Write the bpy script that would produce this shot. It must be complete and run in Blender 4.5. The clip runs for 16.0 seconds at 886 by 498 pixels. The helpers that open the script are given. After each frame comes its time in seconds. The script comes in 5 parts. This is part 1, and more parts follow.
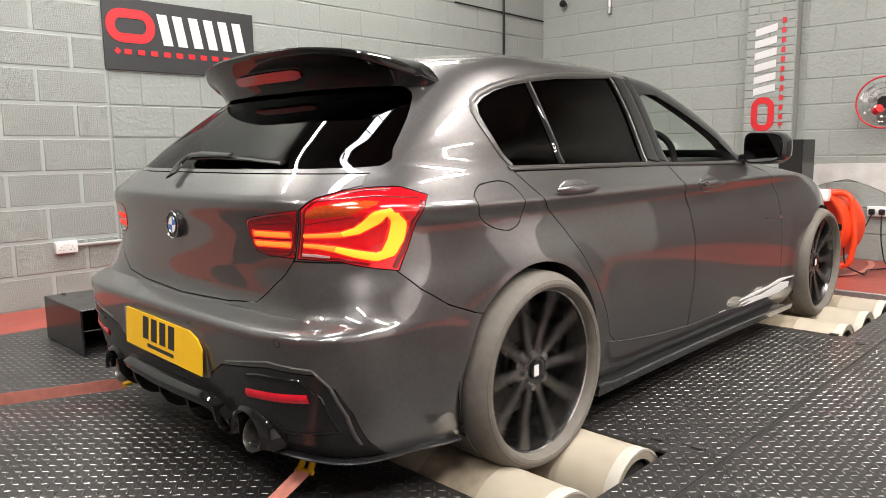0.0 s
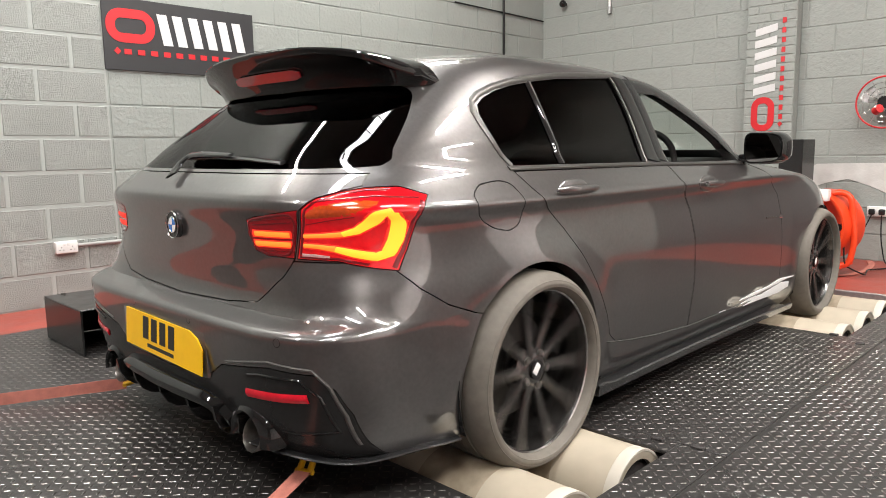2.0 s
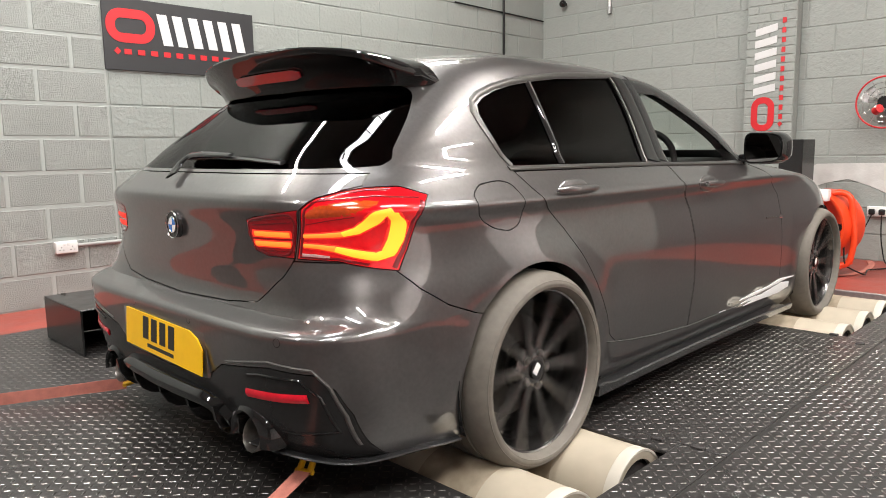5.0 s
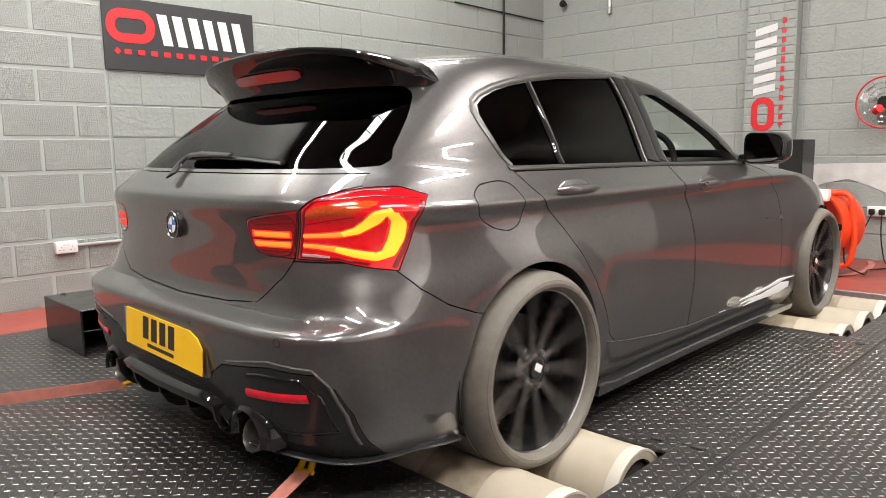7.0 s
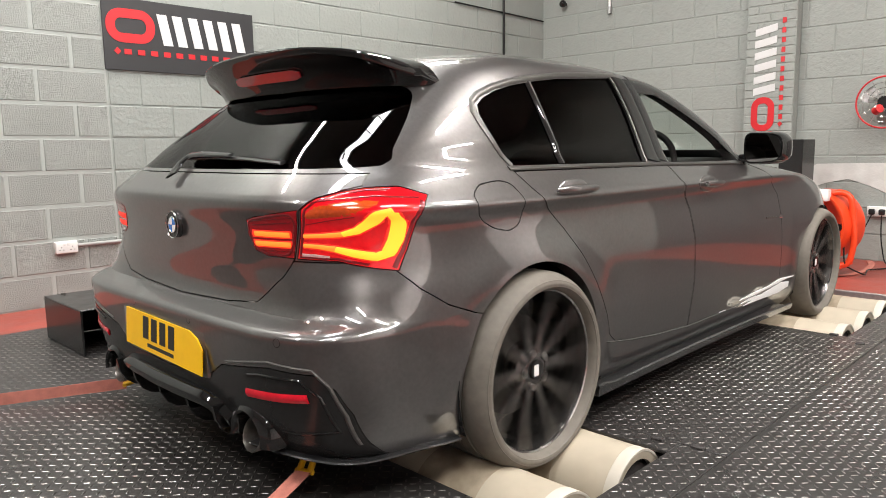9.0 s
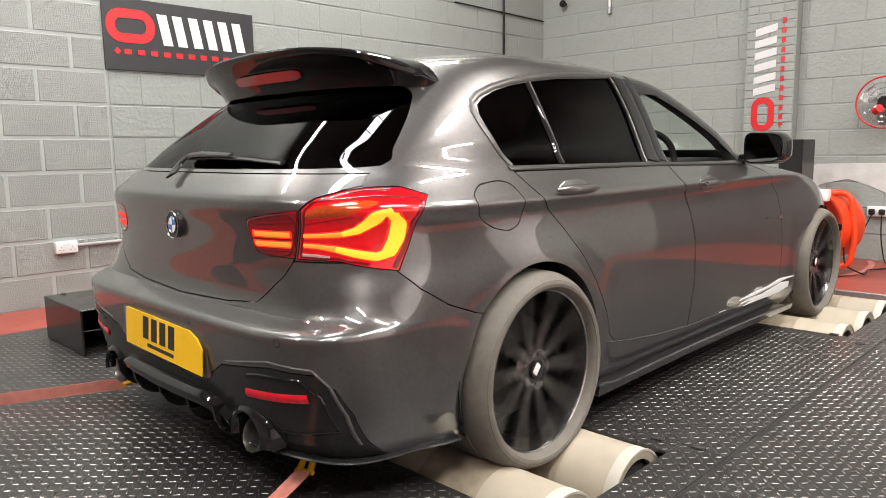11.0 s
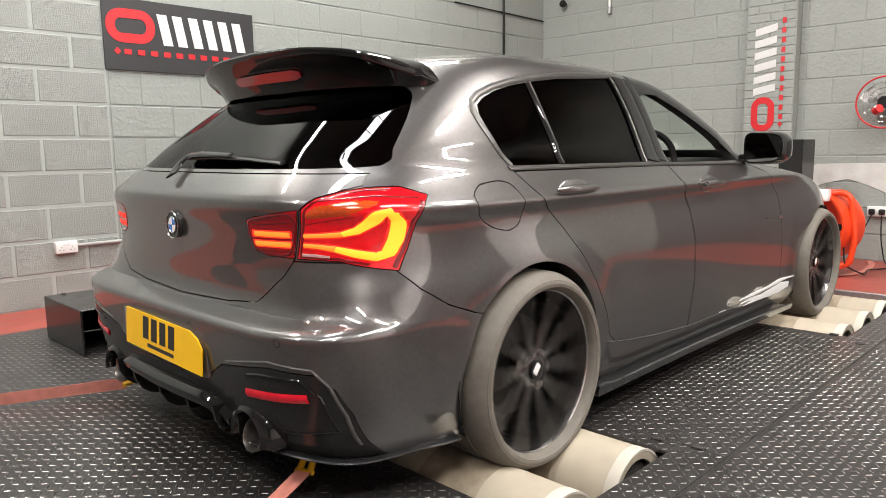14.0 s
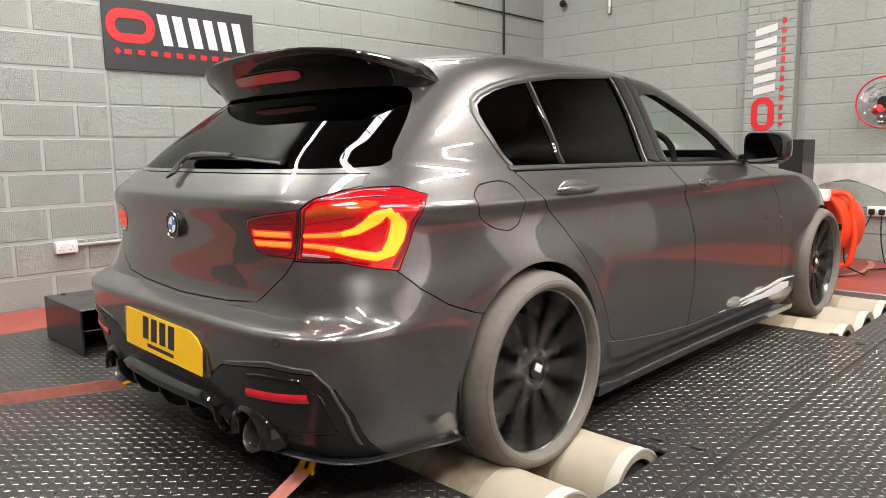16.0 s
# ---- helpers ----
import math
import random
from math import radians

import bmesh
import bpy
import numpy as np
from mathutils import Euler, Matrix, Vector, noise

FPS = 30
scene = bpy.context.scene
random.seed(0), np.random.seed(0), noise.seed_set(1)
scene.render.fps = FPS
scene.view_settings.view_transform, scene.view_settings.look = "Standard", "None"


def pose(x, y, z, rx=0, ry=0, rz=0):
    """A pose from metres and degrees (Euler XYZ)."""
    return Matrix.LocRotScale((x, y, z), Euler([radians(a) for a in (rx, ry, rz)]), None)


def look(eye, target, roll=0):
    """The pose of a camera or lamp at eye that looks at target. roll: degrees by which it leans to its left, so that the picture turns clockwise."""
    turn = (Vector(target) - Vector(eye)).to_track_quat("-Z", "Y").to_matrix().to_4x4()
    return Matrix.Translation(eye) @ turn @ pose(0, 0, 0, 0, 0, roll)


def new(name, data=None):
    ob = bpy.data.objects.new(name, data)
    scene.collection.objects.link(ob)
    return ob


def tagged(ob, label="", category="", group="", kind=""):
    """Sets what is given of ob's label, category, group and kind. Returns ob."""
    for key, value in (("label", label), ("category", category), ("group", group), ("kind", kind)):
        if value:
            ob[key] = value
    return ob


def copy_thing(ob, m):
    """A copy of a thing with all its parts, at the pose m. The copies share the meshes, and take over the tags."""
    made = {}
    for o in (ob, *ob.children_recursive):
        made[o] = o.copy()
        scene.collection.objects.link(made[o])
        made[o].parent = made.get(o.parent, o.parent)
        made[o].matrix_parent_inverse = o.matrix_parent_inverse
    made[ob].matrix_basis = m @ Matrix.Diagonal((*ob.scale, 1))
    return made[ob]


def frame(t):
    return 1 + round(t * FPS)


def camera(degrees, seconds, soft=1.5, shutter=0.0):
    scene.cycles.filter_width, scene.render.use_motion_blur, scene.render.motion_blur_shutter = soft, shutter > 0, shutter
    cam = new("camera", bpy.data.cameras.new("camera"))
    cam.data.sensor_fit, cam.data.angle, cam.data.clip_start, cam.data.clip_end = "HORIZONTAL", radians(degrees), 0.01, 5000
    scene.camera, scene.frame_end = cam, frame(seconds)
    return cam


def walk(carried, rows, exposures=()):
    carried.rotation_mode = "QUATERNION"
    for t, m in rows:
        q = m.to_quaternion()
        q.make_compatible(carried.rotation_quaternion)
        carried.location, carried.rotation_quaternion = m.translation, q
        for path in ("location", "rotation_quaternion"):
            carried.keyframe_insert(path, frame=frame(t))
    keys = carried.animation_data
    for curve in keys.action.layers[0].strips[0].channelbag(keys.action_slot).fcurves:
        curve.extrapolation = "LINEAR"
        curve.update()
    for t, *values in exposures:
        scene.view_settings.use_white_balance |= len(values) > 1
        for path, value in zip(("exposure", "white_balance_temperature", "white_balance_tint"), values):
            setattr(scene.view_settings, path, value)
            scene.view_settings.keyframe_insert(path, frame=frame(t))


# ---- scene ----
# World: x runs forward along the car from its rear axle, y to the car's left, z up from the tyres' lowest points.
cam = camera(63.5, 16.0, soft=0.8, shutter=0.5)
EYE = (-1.7496, -2.2041, 1.0082)
YAW, PITCH = radians(44.674), radians(-7.946)
AIM = (EYE[0] + math.cos(PITCH) * math.cos(YAW), EYE[1] + math.cos(PITCH) * math.sin(YAW), EYE[2] + math.sin(PITCH))
walk(cam, [(0.0, look(EYE, AIM, -0.84)), (16.0, look(EYE, AIM, -0.84))])

# ---- light ----
world = bpy.data.worlds.new("sky")
scene.world = world
world.use_nodes = True
wt = world.node_tree
sky = wt.nodes.new("ShaderNodeTexSky")
sky.sky_type, sky.sun_disc = "NISHITA", False
sky.sun_elevation, sky.sun_rotation = radians(40), radians(120)
wt.links.new(sky.outputs[0], wt.nodes["Background"].inputs[0])
wt.nodes["Background"].inputs[1].default_value = 0.1


def area(x, y, z, sx, sy, watts, colour, down=True):
    d = bpy.data.lights.new("strip", "AREA")
    d.shape, d.size, d.size_y, d.energy, d.color = "RECTANGLE", sx, sy, watts, colour
    ob = new("ceiling_lamp", d)
    ob.matrix_world = pose(x, y, z)
    return ob


scene.view_settings.exposure = 0.0

CEIL = 4.6
WARM = (1.0, 0.955, 0.905)
# (3.3, -5.2) is an added lamp that lights the pale end panel
STRIPS = [(3.3, -5.2), (-3.4, 1.0), (0.9, -5.3), (-0.5, 2.3), (2.3, 1.9), (-3.6, -3.2), (-0.6, -3.4), (2.4, -3.2), (2.0, -1.5)]
for lx, ly in STRIPS:
    area(lx, ly, CEIL - 0.265, 1.5, 0.10, 124, WARM)
# daylight from the rooflight strips; the second is added, unseen, for floor shine
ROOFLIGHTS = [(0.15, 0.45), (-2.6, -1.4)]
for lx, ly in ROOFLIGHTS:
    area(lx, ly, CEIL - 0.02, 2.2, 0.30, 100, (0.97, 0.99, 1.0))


# ---- materials ----
def mat(name, colour, rough=0.5, metal=0.0, coat=0.0, noise_scale=0, noise_amount=0.0, bump=0.0, bump_scale=0, rough_var=0.0, emit=0.0, island=0.0, coat_rough=0.03, spec=0.5):
    m = bpy.data.materials.new(name)
    m.use_nodes = True
    nt = m.node_tree
    b = nt.nodes["Principled BSDF"]
    b.inputs["Base Color"].default_value = (*colour, 1)
    b.inputs["Roughness"].default_value = rough
    b.inputs["Metallic"].default_value = metal
    b.inputs["Specular IOR Level"].default_value = spec
    b.inputs["Coat Weight"].default_value = coat
    b.inputs["Coat Roughness"].default_value = coat_rough
    if emit:
        b.inputs["Emission Color"].default_value = (*colour, 1)
        b.inputs["Emission Strength"].default_value = emit
    co = nt.nodes.new("ShaderNodeTexCoord")
    if noise_scale:
        fine = nt.nodes.new("ShaderNodeTexNoise")
        fine.inputs["Scale"].default_value, fine.inputs["Detail"].default_value = noise_scale, 6
        big = nt.nodes.new("ShaderNodeTexNoise")
        big.inputs["Scale"].default_value, big.inputs["Detail"].default_value = noise_scale * 0.09, 3
        add = nt.nodes.new("ShaderNodeMath")
        add.operation = "ADD"
        geo = nt.nodes.new("ShaderNodeNewGeometry")
        for n in (fine, big):
            nt.links.new(geo.outputs["Position"], n.inputs["Vector"])
        nt.links.new(fine.outputs[0], add.inputs[0])
        nt.links.new(big.outputs[0], add.inputs[1])
        top = add
        if island:
            info = nt.nodes.new("ShaderNodeObjectInfo")
            mul = nt.nodes.new("ShaderNodeMath")
            mul.operation, mul.inputs[1].default_value = "MULTIPLY", island
            nt.links.new(info.outputs["Random"], mul.inputs[0])
            top = nt.nodes.new("ShaderNodeMath")
            top.operation = "ADD"
            nt.links.new(add.outputs[0], top.inputs[0])
            nt.links.new(mul.outputs[0], top.inputs[1])
        ramp = nt.nodes.new("ShaderNodeMapRange")
        ramp.inputs[1].default_value, ramp.inputs[2].default_value = 0.6, 1.4 + island
        ramp.inputs[3].default_value, ramp.inputs[4].default_value = 1 - noise_amount, 1 + noise_amount
        nt.links.new(top.outputs[0], ramp.inputs[0])
        mix = nt.nodes.new("ShaderNodeVectorMath")
        mix.operation = "SCALE"
        mix.inputs[0].default_value = colour
        nt.links.new(ramp.outputs[0], mix.inputs["Scale"])
        nt.links.new(mix.outputs[0], b.inputs["Base Color"])
        if rough_var:
            rr = nt.nodes.new("ShaderNodeMapRange")
            rr.inputs[1].default_value, rr.inputs[2].default_value = 0.6, 1.4
            rr.inputs[3].default_value, rr.inputs[4].default_value = rough - rough_var, rough + rough_var
            nt.links.new(add.outputs[0], rr.inputs[0])
            nt.links.new(rr.outputs[0], b.inputs["Roughness"])
    if bump:
        bn = nt.nodes.new("ShaderNodeTexNoise")
        bn.inputs["Scale"].default_value, bn.inputs["Detail"].default_value = bump_scale, 5
        geo2 = nt.nodes.new("ShaderNodeNewGeometry")
        nt.links.new(geo2.outputs["Position"], bn.inputs["Vector"])
        bp = nt.nodes.new("ShaderNodeBump")
        bp.inputs["Strength"].default_value, bp.inputs["Distance"].default_value = 1.0, bump
        nt.links.new(bn.outputs[0], bp.inputs["Height"])
        nt.links.new(bp.outputs[0], b.inputs["Normal"])
    return m


M = {}
M["paint_wall"] = mat("grey_wall_paint", (0.264, 0.284, 0.265), 0.5, noise_scale=14, noise_amount=0.07, bump=0.006, bump_scale=38, island=0.3)
M["rough_wall"] = mat("coarse_block_paint", (0.350, 0.368, 0.345), 0.75, noise_scale=60, noise_amount=0.10, bump=0.003, bump_scale=110, island=0.3)
M["mortar"] = mat("smooth_painted_mortar", (0.34, 0.36, 0.34), 0.6, noise_scale=40, noise_amount=0.06, bump=0.002, bump_scale=60)


def pitted(m, scale, low, high, depth, relief):
    """Dark open pores in a coarse surface."""
    nt = m.node_tree
    b = nt.nodes["Principled BSDF"]
    geo, tex, ramp, mix, bp = (nt.nodes.new("ShaderNode" + k) for k in ("NewGeometry", "TexNoise", "MapRange", "VectorMath", "Bump"))
    tex.inputs["Scale"].default_value, tex.inputs["Detail"].default_value = scale, 3
    nt.links.new(geo.outputs["Position"], tex.inputs["Vector"])
    nt.links.new(tex.outputs[0], ramp.inputs[0])
    ramp.inputs[1].default_value, ramp.inputs[2].default_value, ramp.inputs[3].default_value = low, high, depth
    mix.operation = "SCALE"
    nt.links.new(b.inputs["Base Color"].links[0].from_socket, mix.inputs[0])
    nt.links.new(ramp.outputs[0], mix.inputs["Scale"])
    nt.links.new(mix.outputs[0], b.inputs["Base Color"])
    bp.inputs["Distance"].default_value = relief
    nt.links.new(ramp.outputs[0], bp.inputs["Height"])
    nt.links.new(b.inputs["Normal"].links[0].from_socket, bp.inputs["Normal"])
    nt.links.new(bp.outputs[0], b.inputs["Normal"])


pitted(M["rough_wall"], 210, 0.40, 0.53, 0.45, 0.003)
pitted(M["paint_wall"], 70, 0.26, 0.33, 0.80, 0.002)
M["red_paint"] = mat("red_floor_paint", (0.30, 0.058, 0.042), 0.4, noise_scale=9, noise_amount=0.25, bump=0.002, bump_scale=30, rough_var=0.1)
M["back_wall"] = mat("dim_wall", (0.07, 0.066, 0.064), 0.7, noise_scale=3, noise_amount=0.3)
M["rear_wall"] = mat("plain_grey_wall", (0.24, 0.235, 0.23), 0.7, noise_scale=3, noise_amount=0.2)
M["bounce_pale"] = mat("pale_bounce_paint", (0.80, 0.79, 0.78), 0.7, noise_scale=2, noise_amount=0.35)
M["patch"] = mat("pale_plaster_patch", (0.52, 0.52, 0.50), 0.6, noise_scale=9, noise_amount=0.18, bump=0.002, bump_scale=60)
M["disc"] = mat("dull_brake_disc", (0.07, 0.065, 0.06), 0.5, metal=0.8, noise_scale=60, noise_amount=0.2)
M["galv"] = mat("galvanised_steel", (0.4, 0.4, 0.4), 0.45, metal=0.8, noise_scale=40, noise_amount=0.2)
M["roller_band"] = mat("pale_roller_band", (0.60, 0.565, 0.49), 0.4, noise_scale=15, noise_amount=0.1)
M["roller_worn"] = mat("rubbed_roller_paint", (0.36, 0.30, 0.22), 0.5, noise_scale=25, noise_amount=0.3)
M["strap"] = mat("faded_red_webbing", (0.48, 0.17, 0.13), 0.85, noise_scale=30, noise_amount=0.3, bump=0.001, bump_scale=500)
M["yellow"] = mat("yellow_hook_paint", (0.75, 0.42, 0.01), 0.4, noise_scale=40, noise_amount=0.2)
M["orange"] = mat("orange_red_paint", (0.72, 0.055, 0.012), 0.35, coat=0.3, noise_scale=12, noise_amount=0.08)
M["fan_red"] = mat("red_guard_paint", (0.50, 0.018, 0.022), 0.35, coat=0.4, noise_scale=30, noise_amount=0.1)
M["white_plastic"] = mat("white_plastic", (0.72, 0.72, 0.70), 0.4, noise_scale=30, noise_amount=0.05)
M["conduit"] = mat("grey_conduit", (0.30, 0.30, 0.29), 0.5, noise_scale=20, noise_amount=0.1)
M["sign_black"] = mat("black_sign_board", (0.022, 0.022, 0.024), 0.45, noise_scale=12, noise_amount=0.15)
M["sign_red"] = mat("red_sign_print", (0.52, 0.010, 0.016), 0.5, noise_scale=30, noise_amount=0.06)
M["sign_white"] = mat("white_sign_print", (0.60, 0.60, 0.60), 0.5, noise_scale=30, noise_amount=0.05)
M["plate"] = mat("black_tread_plate", (0.028, 0.026, 0.025), 0.33, metal=0.0, noise_scale=25, noise_amount=0.3, bump=0.0006, bump_scale=60, rough_var=0.08)
M["lug"] = mat("worn_lug_metal", (0.21, 0.20, 0.192), 0.32, metal=0.9, noise_scale=20, noise_amount=0.3)
M["roof"] = mat("grey_roof_sheet", (0.20, 0.20, 0.195), 0.6, noise_scale=5, noise_amount=0.1)
M["car"] = mat("mineral_grey_metallic", (0.100, 0.095, 0.093), 0.34, metal=0.74, coat=1.0, noise_scale=900, noise_amount=0.14, coat_rough=0.012)
M["car"].node_tree.nodes["Principled BSDF"].inputs["Coat IOR"].default_value = 1.95
M["roller"] = mat("cream_roller_steel", (0.47, 0.415, 0.325), 0.45, noise_scale=12, noise_amount=0.12, rough_var=0.1)
M["tyre"] = mat("tyre_rubber", (0.140, 0.126, 0.106), 0.66, noise_scale=40, noise_amount=0.2)
M["black_gloss"] = mat("gloss_black", (0.010, 0.010, 0.010), 0.05, spec=0.6, noise_scale=30, noise_amount=0.1)
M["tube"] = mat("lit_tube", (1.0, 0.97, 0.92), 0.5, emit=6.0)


# ---- builders ----
def link_mesh(name, bm, material, parent=None, label="", smooth=0.0):
    me = bpy.data.meshes.new(name)
    bm.to_mesh(me)
    bm.free()
    for m in (material if isinstance(material, (list, tuple)) else [material]):
        me.materials.append(m)
    if smooth:
        me.shade_smooth()
        me.set_sharp_from_angle(angle=radians(smooth))
    ob = new(name, me)
    ob.parent = parent
    if label:
        ob["label"] = label
    return ob


def part(name, bm, material, parent, label="", smooth=35.0):
    return link_mesh(name, bm, material, parent, label, smooth)


def box(bm, x0, x1, y0, y1, z0, z1, bevel=0.0, seg=1):
    r = bmesh.ops.create_cube(bm, size=1.0, matrix=Matrix.LocRotScale(((x0 + x1) / 2, (y0 + y1) / 2, (z0 + z1) / 2), None, (abs(x1 - x0), abs(y1 - y0), abs(z1 - z0))))
    if bevel:
        vs = set(r["verts"])
        es = [e for e in bm.edges if e.verts[0] in vs and e.verts[1] in vs]
        bmesh.ops.bevel(bm, geom=es, offset=bevel, segments=seg, affect="EDGES", profile=0.5)


def boxed(x0, x1, y0, y1, z0, z1, bevel=0.0, seg=1):
    bm = bmesh.new()
    box(bm, x0, x1, y0, y1, z0, z1, bevel, seg)
    return bm


def cyl(bm, a, b, r, seg=24, r2=None, caps=True):
    a, b = Vector(a), Vector(b)
    m = Matrix.Translation((a + b) / 2) @ (b - a).to_track_quat("Z", "Y").to_matrix().to_4x4()
    bmesh.ops.create_cone(bm, cap_ends=caps, segments=seg, radius1=r, radius2=r if r2 is None else r2, depth=(b - a).length, matrix=m)


def empty(name, m=None):
    ob = new(name)
    ob.empty_display_size = 0.1
    if m is not None:
        ob.matrix_world = m
    return ob


def structure(name, bm, material, label, smooth=0.0):
    return tagged(link_mesh(name, bm, material, None, "", smooth), label, "", "", "structure")


WA, WB, FLOOR, PLAT = 2.972, 5.196, 0.0, 0.035

# ---- the car's surface: horizontal sections stacked over the height ----
def smooth_table(rows):
    """Monotone cubic through (z, value) rows."""
    a = np.array(rows, float)
    xs, ys = a[:, 0], a[:, 1]
    h, d = np.diff(xs), np.diff(ys) / np.diff(xs)
    m = np.zeros(len(xs))
    m[0], m[-1] = d[0], d[-1]
    for i in range(1, len(xs) - 1):
        if d[i - 1] * d[i] > 0:
            w1, w2 = 2 * h[i] + h[i - 1], h[i] + 2 * h[i - 1]
            m[i] = (w1 + w2) / (w1 / d[i - 1] + w2 / d[i])

    def value(z):
        z = min(max(z, xs[0]), xs[-1])
        i = min(int(np.searchsorted(xs, z, side="right")) - 1, len(h) - 1)
        t = (z - xs[i]) / h[i]
        return ((1 + 2 * t) * (1 - t) ** 2 * ys[i] + t * (1 - t) ** 2 * h[i] * m[i] + t * t * (3 - 2 * t) * ys[i + 1] + t * t * (t - 1) * h[i] * m[i + 1])
    return value


def soft_table(rows):
    """The same table with its curvature evened out, but for the sharp creases of the tail and the shoulder."""
    raw = smooth_table(rows)

    def value(z):
        d = min(max(c0 - z, z - c1, 0.0) for c0, c1 in ((0.50, 0.585), (0.835, 0.885), (0.945, 0.955), (1.375, 1.39), (0.10, 0.17)))
        w = min(0.035, d * 0.8)
        if w < 0.002:
            return raw(z)
        return sum(raw(z + w * k / 5) * (6 - abs(k)) for k in range(-5, 6)) / 36
    return value


HALF = soft_table([(0.14, 0.80), (0.20, 0.842), (0.30, 0.858), (0.45, 0.872), (0.62, 0.877), (0.72, 0.867), (0.785, 0.859), (0.815, 0.860), (0.845, 0.876), (0.852, 0.8755), (0.88, 0.856), (0.90, 0.842), (0.935, 0.815),
                     (0.955, 0.797), (1.05, 0.745), (1.15, 0.69), (1.23, 0.643), (1.285, 0.605), (1.32, 0.56), (1.35, 0.48), (1.372, 0.34), (1.385, 0.16)])
REAR = soft_table([(0.14, -0.70), (0.20, -0.745), (0.28, -0.780), (0.36, -0.792), (0.50, -0.803), (0.528, -0.804), (0.536, -0.800), (0.552, -0.765), (0.565, -0.723), (0.60, -0.712), (0.70, -0.720), (0.80, -0.730),
                     (0.868, -0.741), (0.878, -0.738), (0.90, -0.716), (0.93, -0.684), (0.96, -0.65), (1.05, -0.55), (1.15, -0.42), (1.22, -0.31), (1.28, -0.21), (1.32, -0.06), (1.35, 0.12), (1.372, 0.32), (1.385, 0.55)])
FRONT = soft_table([(0.14, 3.30), (0.20, 3.40), (0.40, 3.47), (0.60, 3.46), (0.68, 3.42), (0.74, 3.33), (0.78, 3.20), (0.83, 2.90), (0.87, 2.62), (0.905, 2.35), (0.935, 2.17), (0.955, 2.09),
                      (1.05, 1.97), (1.15, 1.79), (1.23, 1.60), (1.285, 1.41), (1.32, 1.24), (1.35, 1.06), (1.372, 0.90), (1.385, 0.76)])
REAR_N = soft_table([(0.14, 5.0), (0.38, 5.8), (0.555, 6.2), (0.60, 5.3), (0.65, 4.5), (0.70, 3.9), (0.80, 3.95), (0.95, 3.7), (1.10, 3.4), (1.30, 3.2), (1.385, 2.2)])
FRONT_N = smooth_table([(0.14, 3.2), (0.60, 3.0), (0.85, 3.4), (0.95, 3.4), (1.10, 3.6), (1.25, 3.8), (1.385, 2.2)])
REAR_S = soft_table([(0.14, 0.0), (0.90, 0.0), (1.00, 0.10), (1.20, 0.32), (1.32, 0.45), (1.385, 0.6)])
FRONT_S = smooth_table([(0.14, 2.3), (0.80, 2.2), (0.90, 1.6), (0.955, 1.35), (1.10, 1.15), (1.20, 1.0), (1.285, 0.85), (1.32, 0.75), (1.372, 0.68), (1.385, 0.66)])
ARCHES = (0.006, 2.69)


def flare(x, z):
    """Swell of the wings round the wheel arches."""
    s = 0.0
    for ax in ARCHES:
        r = math.hypot(x - ax, z - 0.30)
        s += 0.024 * math.exp(-((r - 0.36) / 0.085) ** 2) * (1 if z < 0.75 else math.exp(-((z - 0.75) / 0.08) ** 2))
    return s


def section(z, inset=0.0, nr=26, ns=90, nf=18):
    """Half of the plan outline at height z, from the middle of the tail to the middle of the nose."""
    w, xr, xf = HALF(z) - inset, REAR(z) + inset, FRONT(z) - inset
    n1, n2 = REAR_N(z), FRONT_N(z)
    s0 = max(REAR_S(z), xr + 0.05)
    s1 = max(min(FRONT_S(z), xf - 0.05), s0 + 0.02)
    out = []
    for i in range(nr):
        a = (i / nr) * math.pi / 2
        c, s = math.cos(a) ** (2 / n1), math.sin(a) ** (2 / n1)
        out.append((s0 - (s0 - xr) * c, w * s))
    for i in range(ns):
        out.append((s0 + (s1 - s0) * i / ns, w))
    for i in range(nf + 1):
        a = (i / nf) * math.pi / 2
        c, s = max(math.cos(a), 0.0) ** (2 / n2), math.sin(a) ** (2 / n2)
        out.append((s1 + (xf - s1) * s, w * c))
    res = []
    for x, y in out:
        k = y / max(w, 1e-6)
        bow = 0.010 * ((x - 1.2) / 1.25) ** 2 if z < 1.0 else 0.0
        res.append((x, max(0.0, y * (1 - bow) + (0.0 if inset else flare(x, z) * k ** 6))))
    return res


LEVELS = [0.14 + 0.02 * i for i in range(18)] + [0.50, 0.515, 0.528, 0.532, 0.538, 0.545, 0.552, 0.558, 0.566, 0.58] + [0.60 + 0.02 * i for i in range(12)] + [0.835, 0.845, 0.851, 0.857, 0.868, 0.874, 0.88, 0.892] + [0.905 + 0.0125 * i for i in range(4)] + [0.955 + 0.0275 * i for i in range(13)] + [1.30, 1.32, 1.335, 1.35, 1.361, 1.372, 1.379, 1.385]

def side_y(x, z):
    """Half width of the car at x and z."""
    s = section(z)
    return float(np.interp(x, [a for a, b in s[10:]], [b for a, b in s[10:]]))


def rear_x(y, z):
    """Place of the tail's surface at y and z."""
    s = section(z)[:40]
    return float(np.interp(abs(y), [b for a, b in s], [a for a, b in s]))


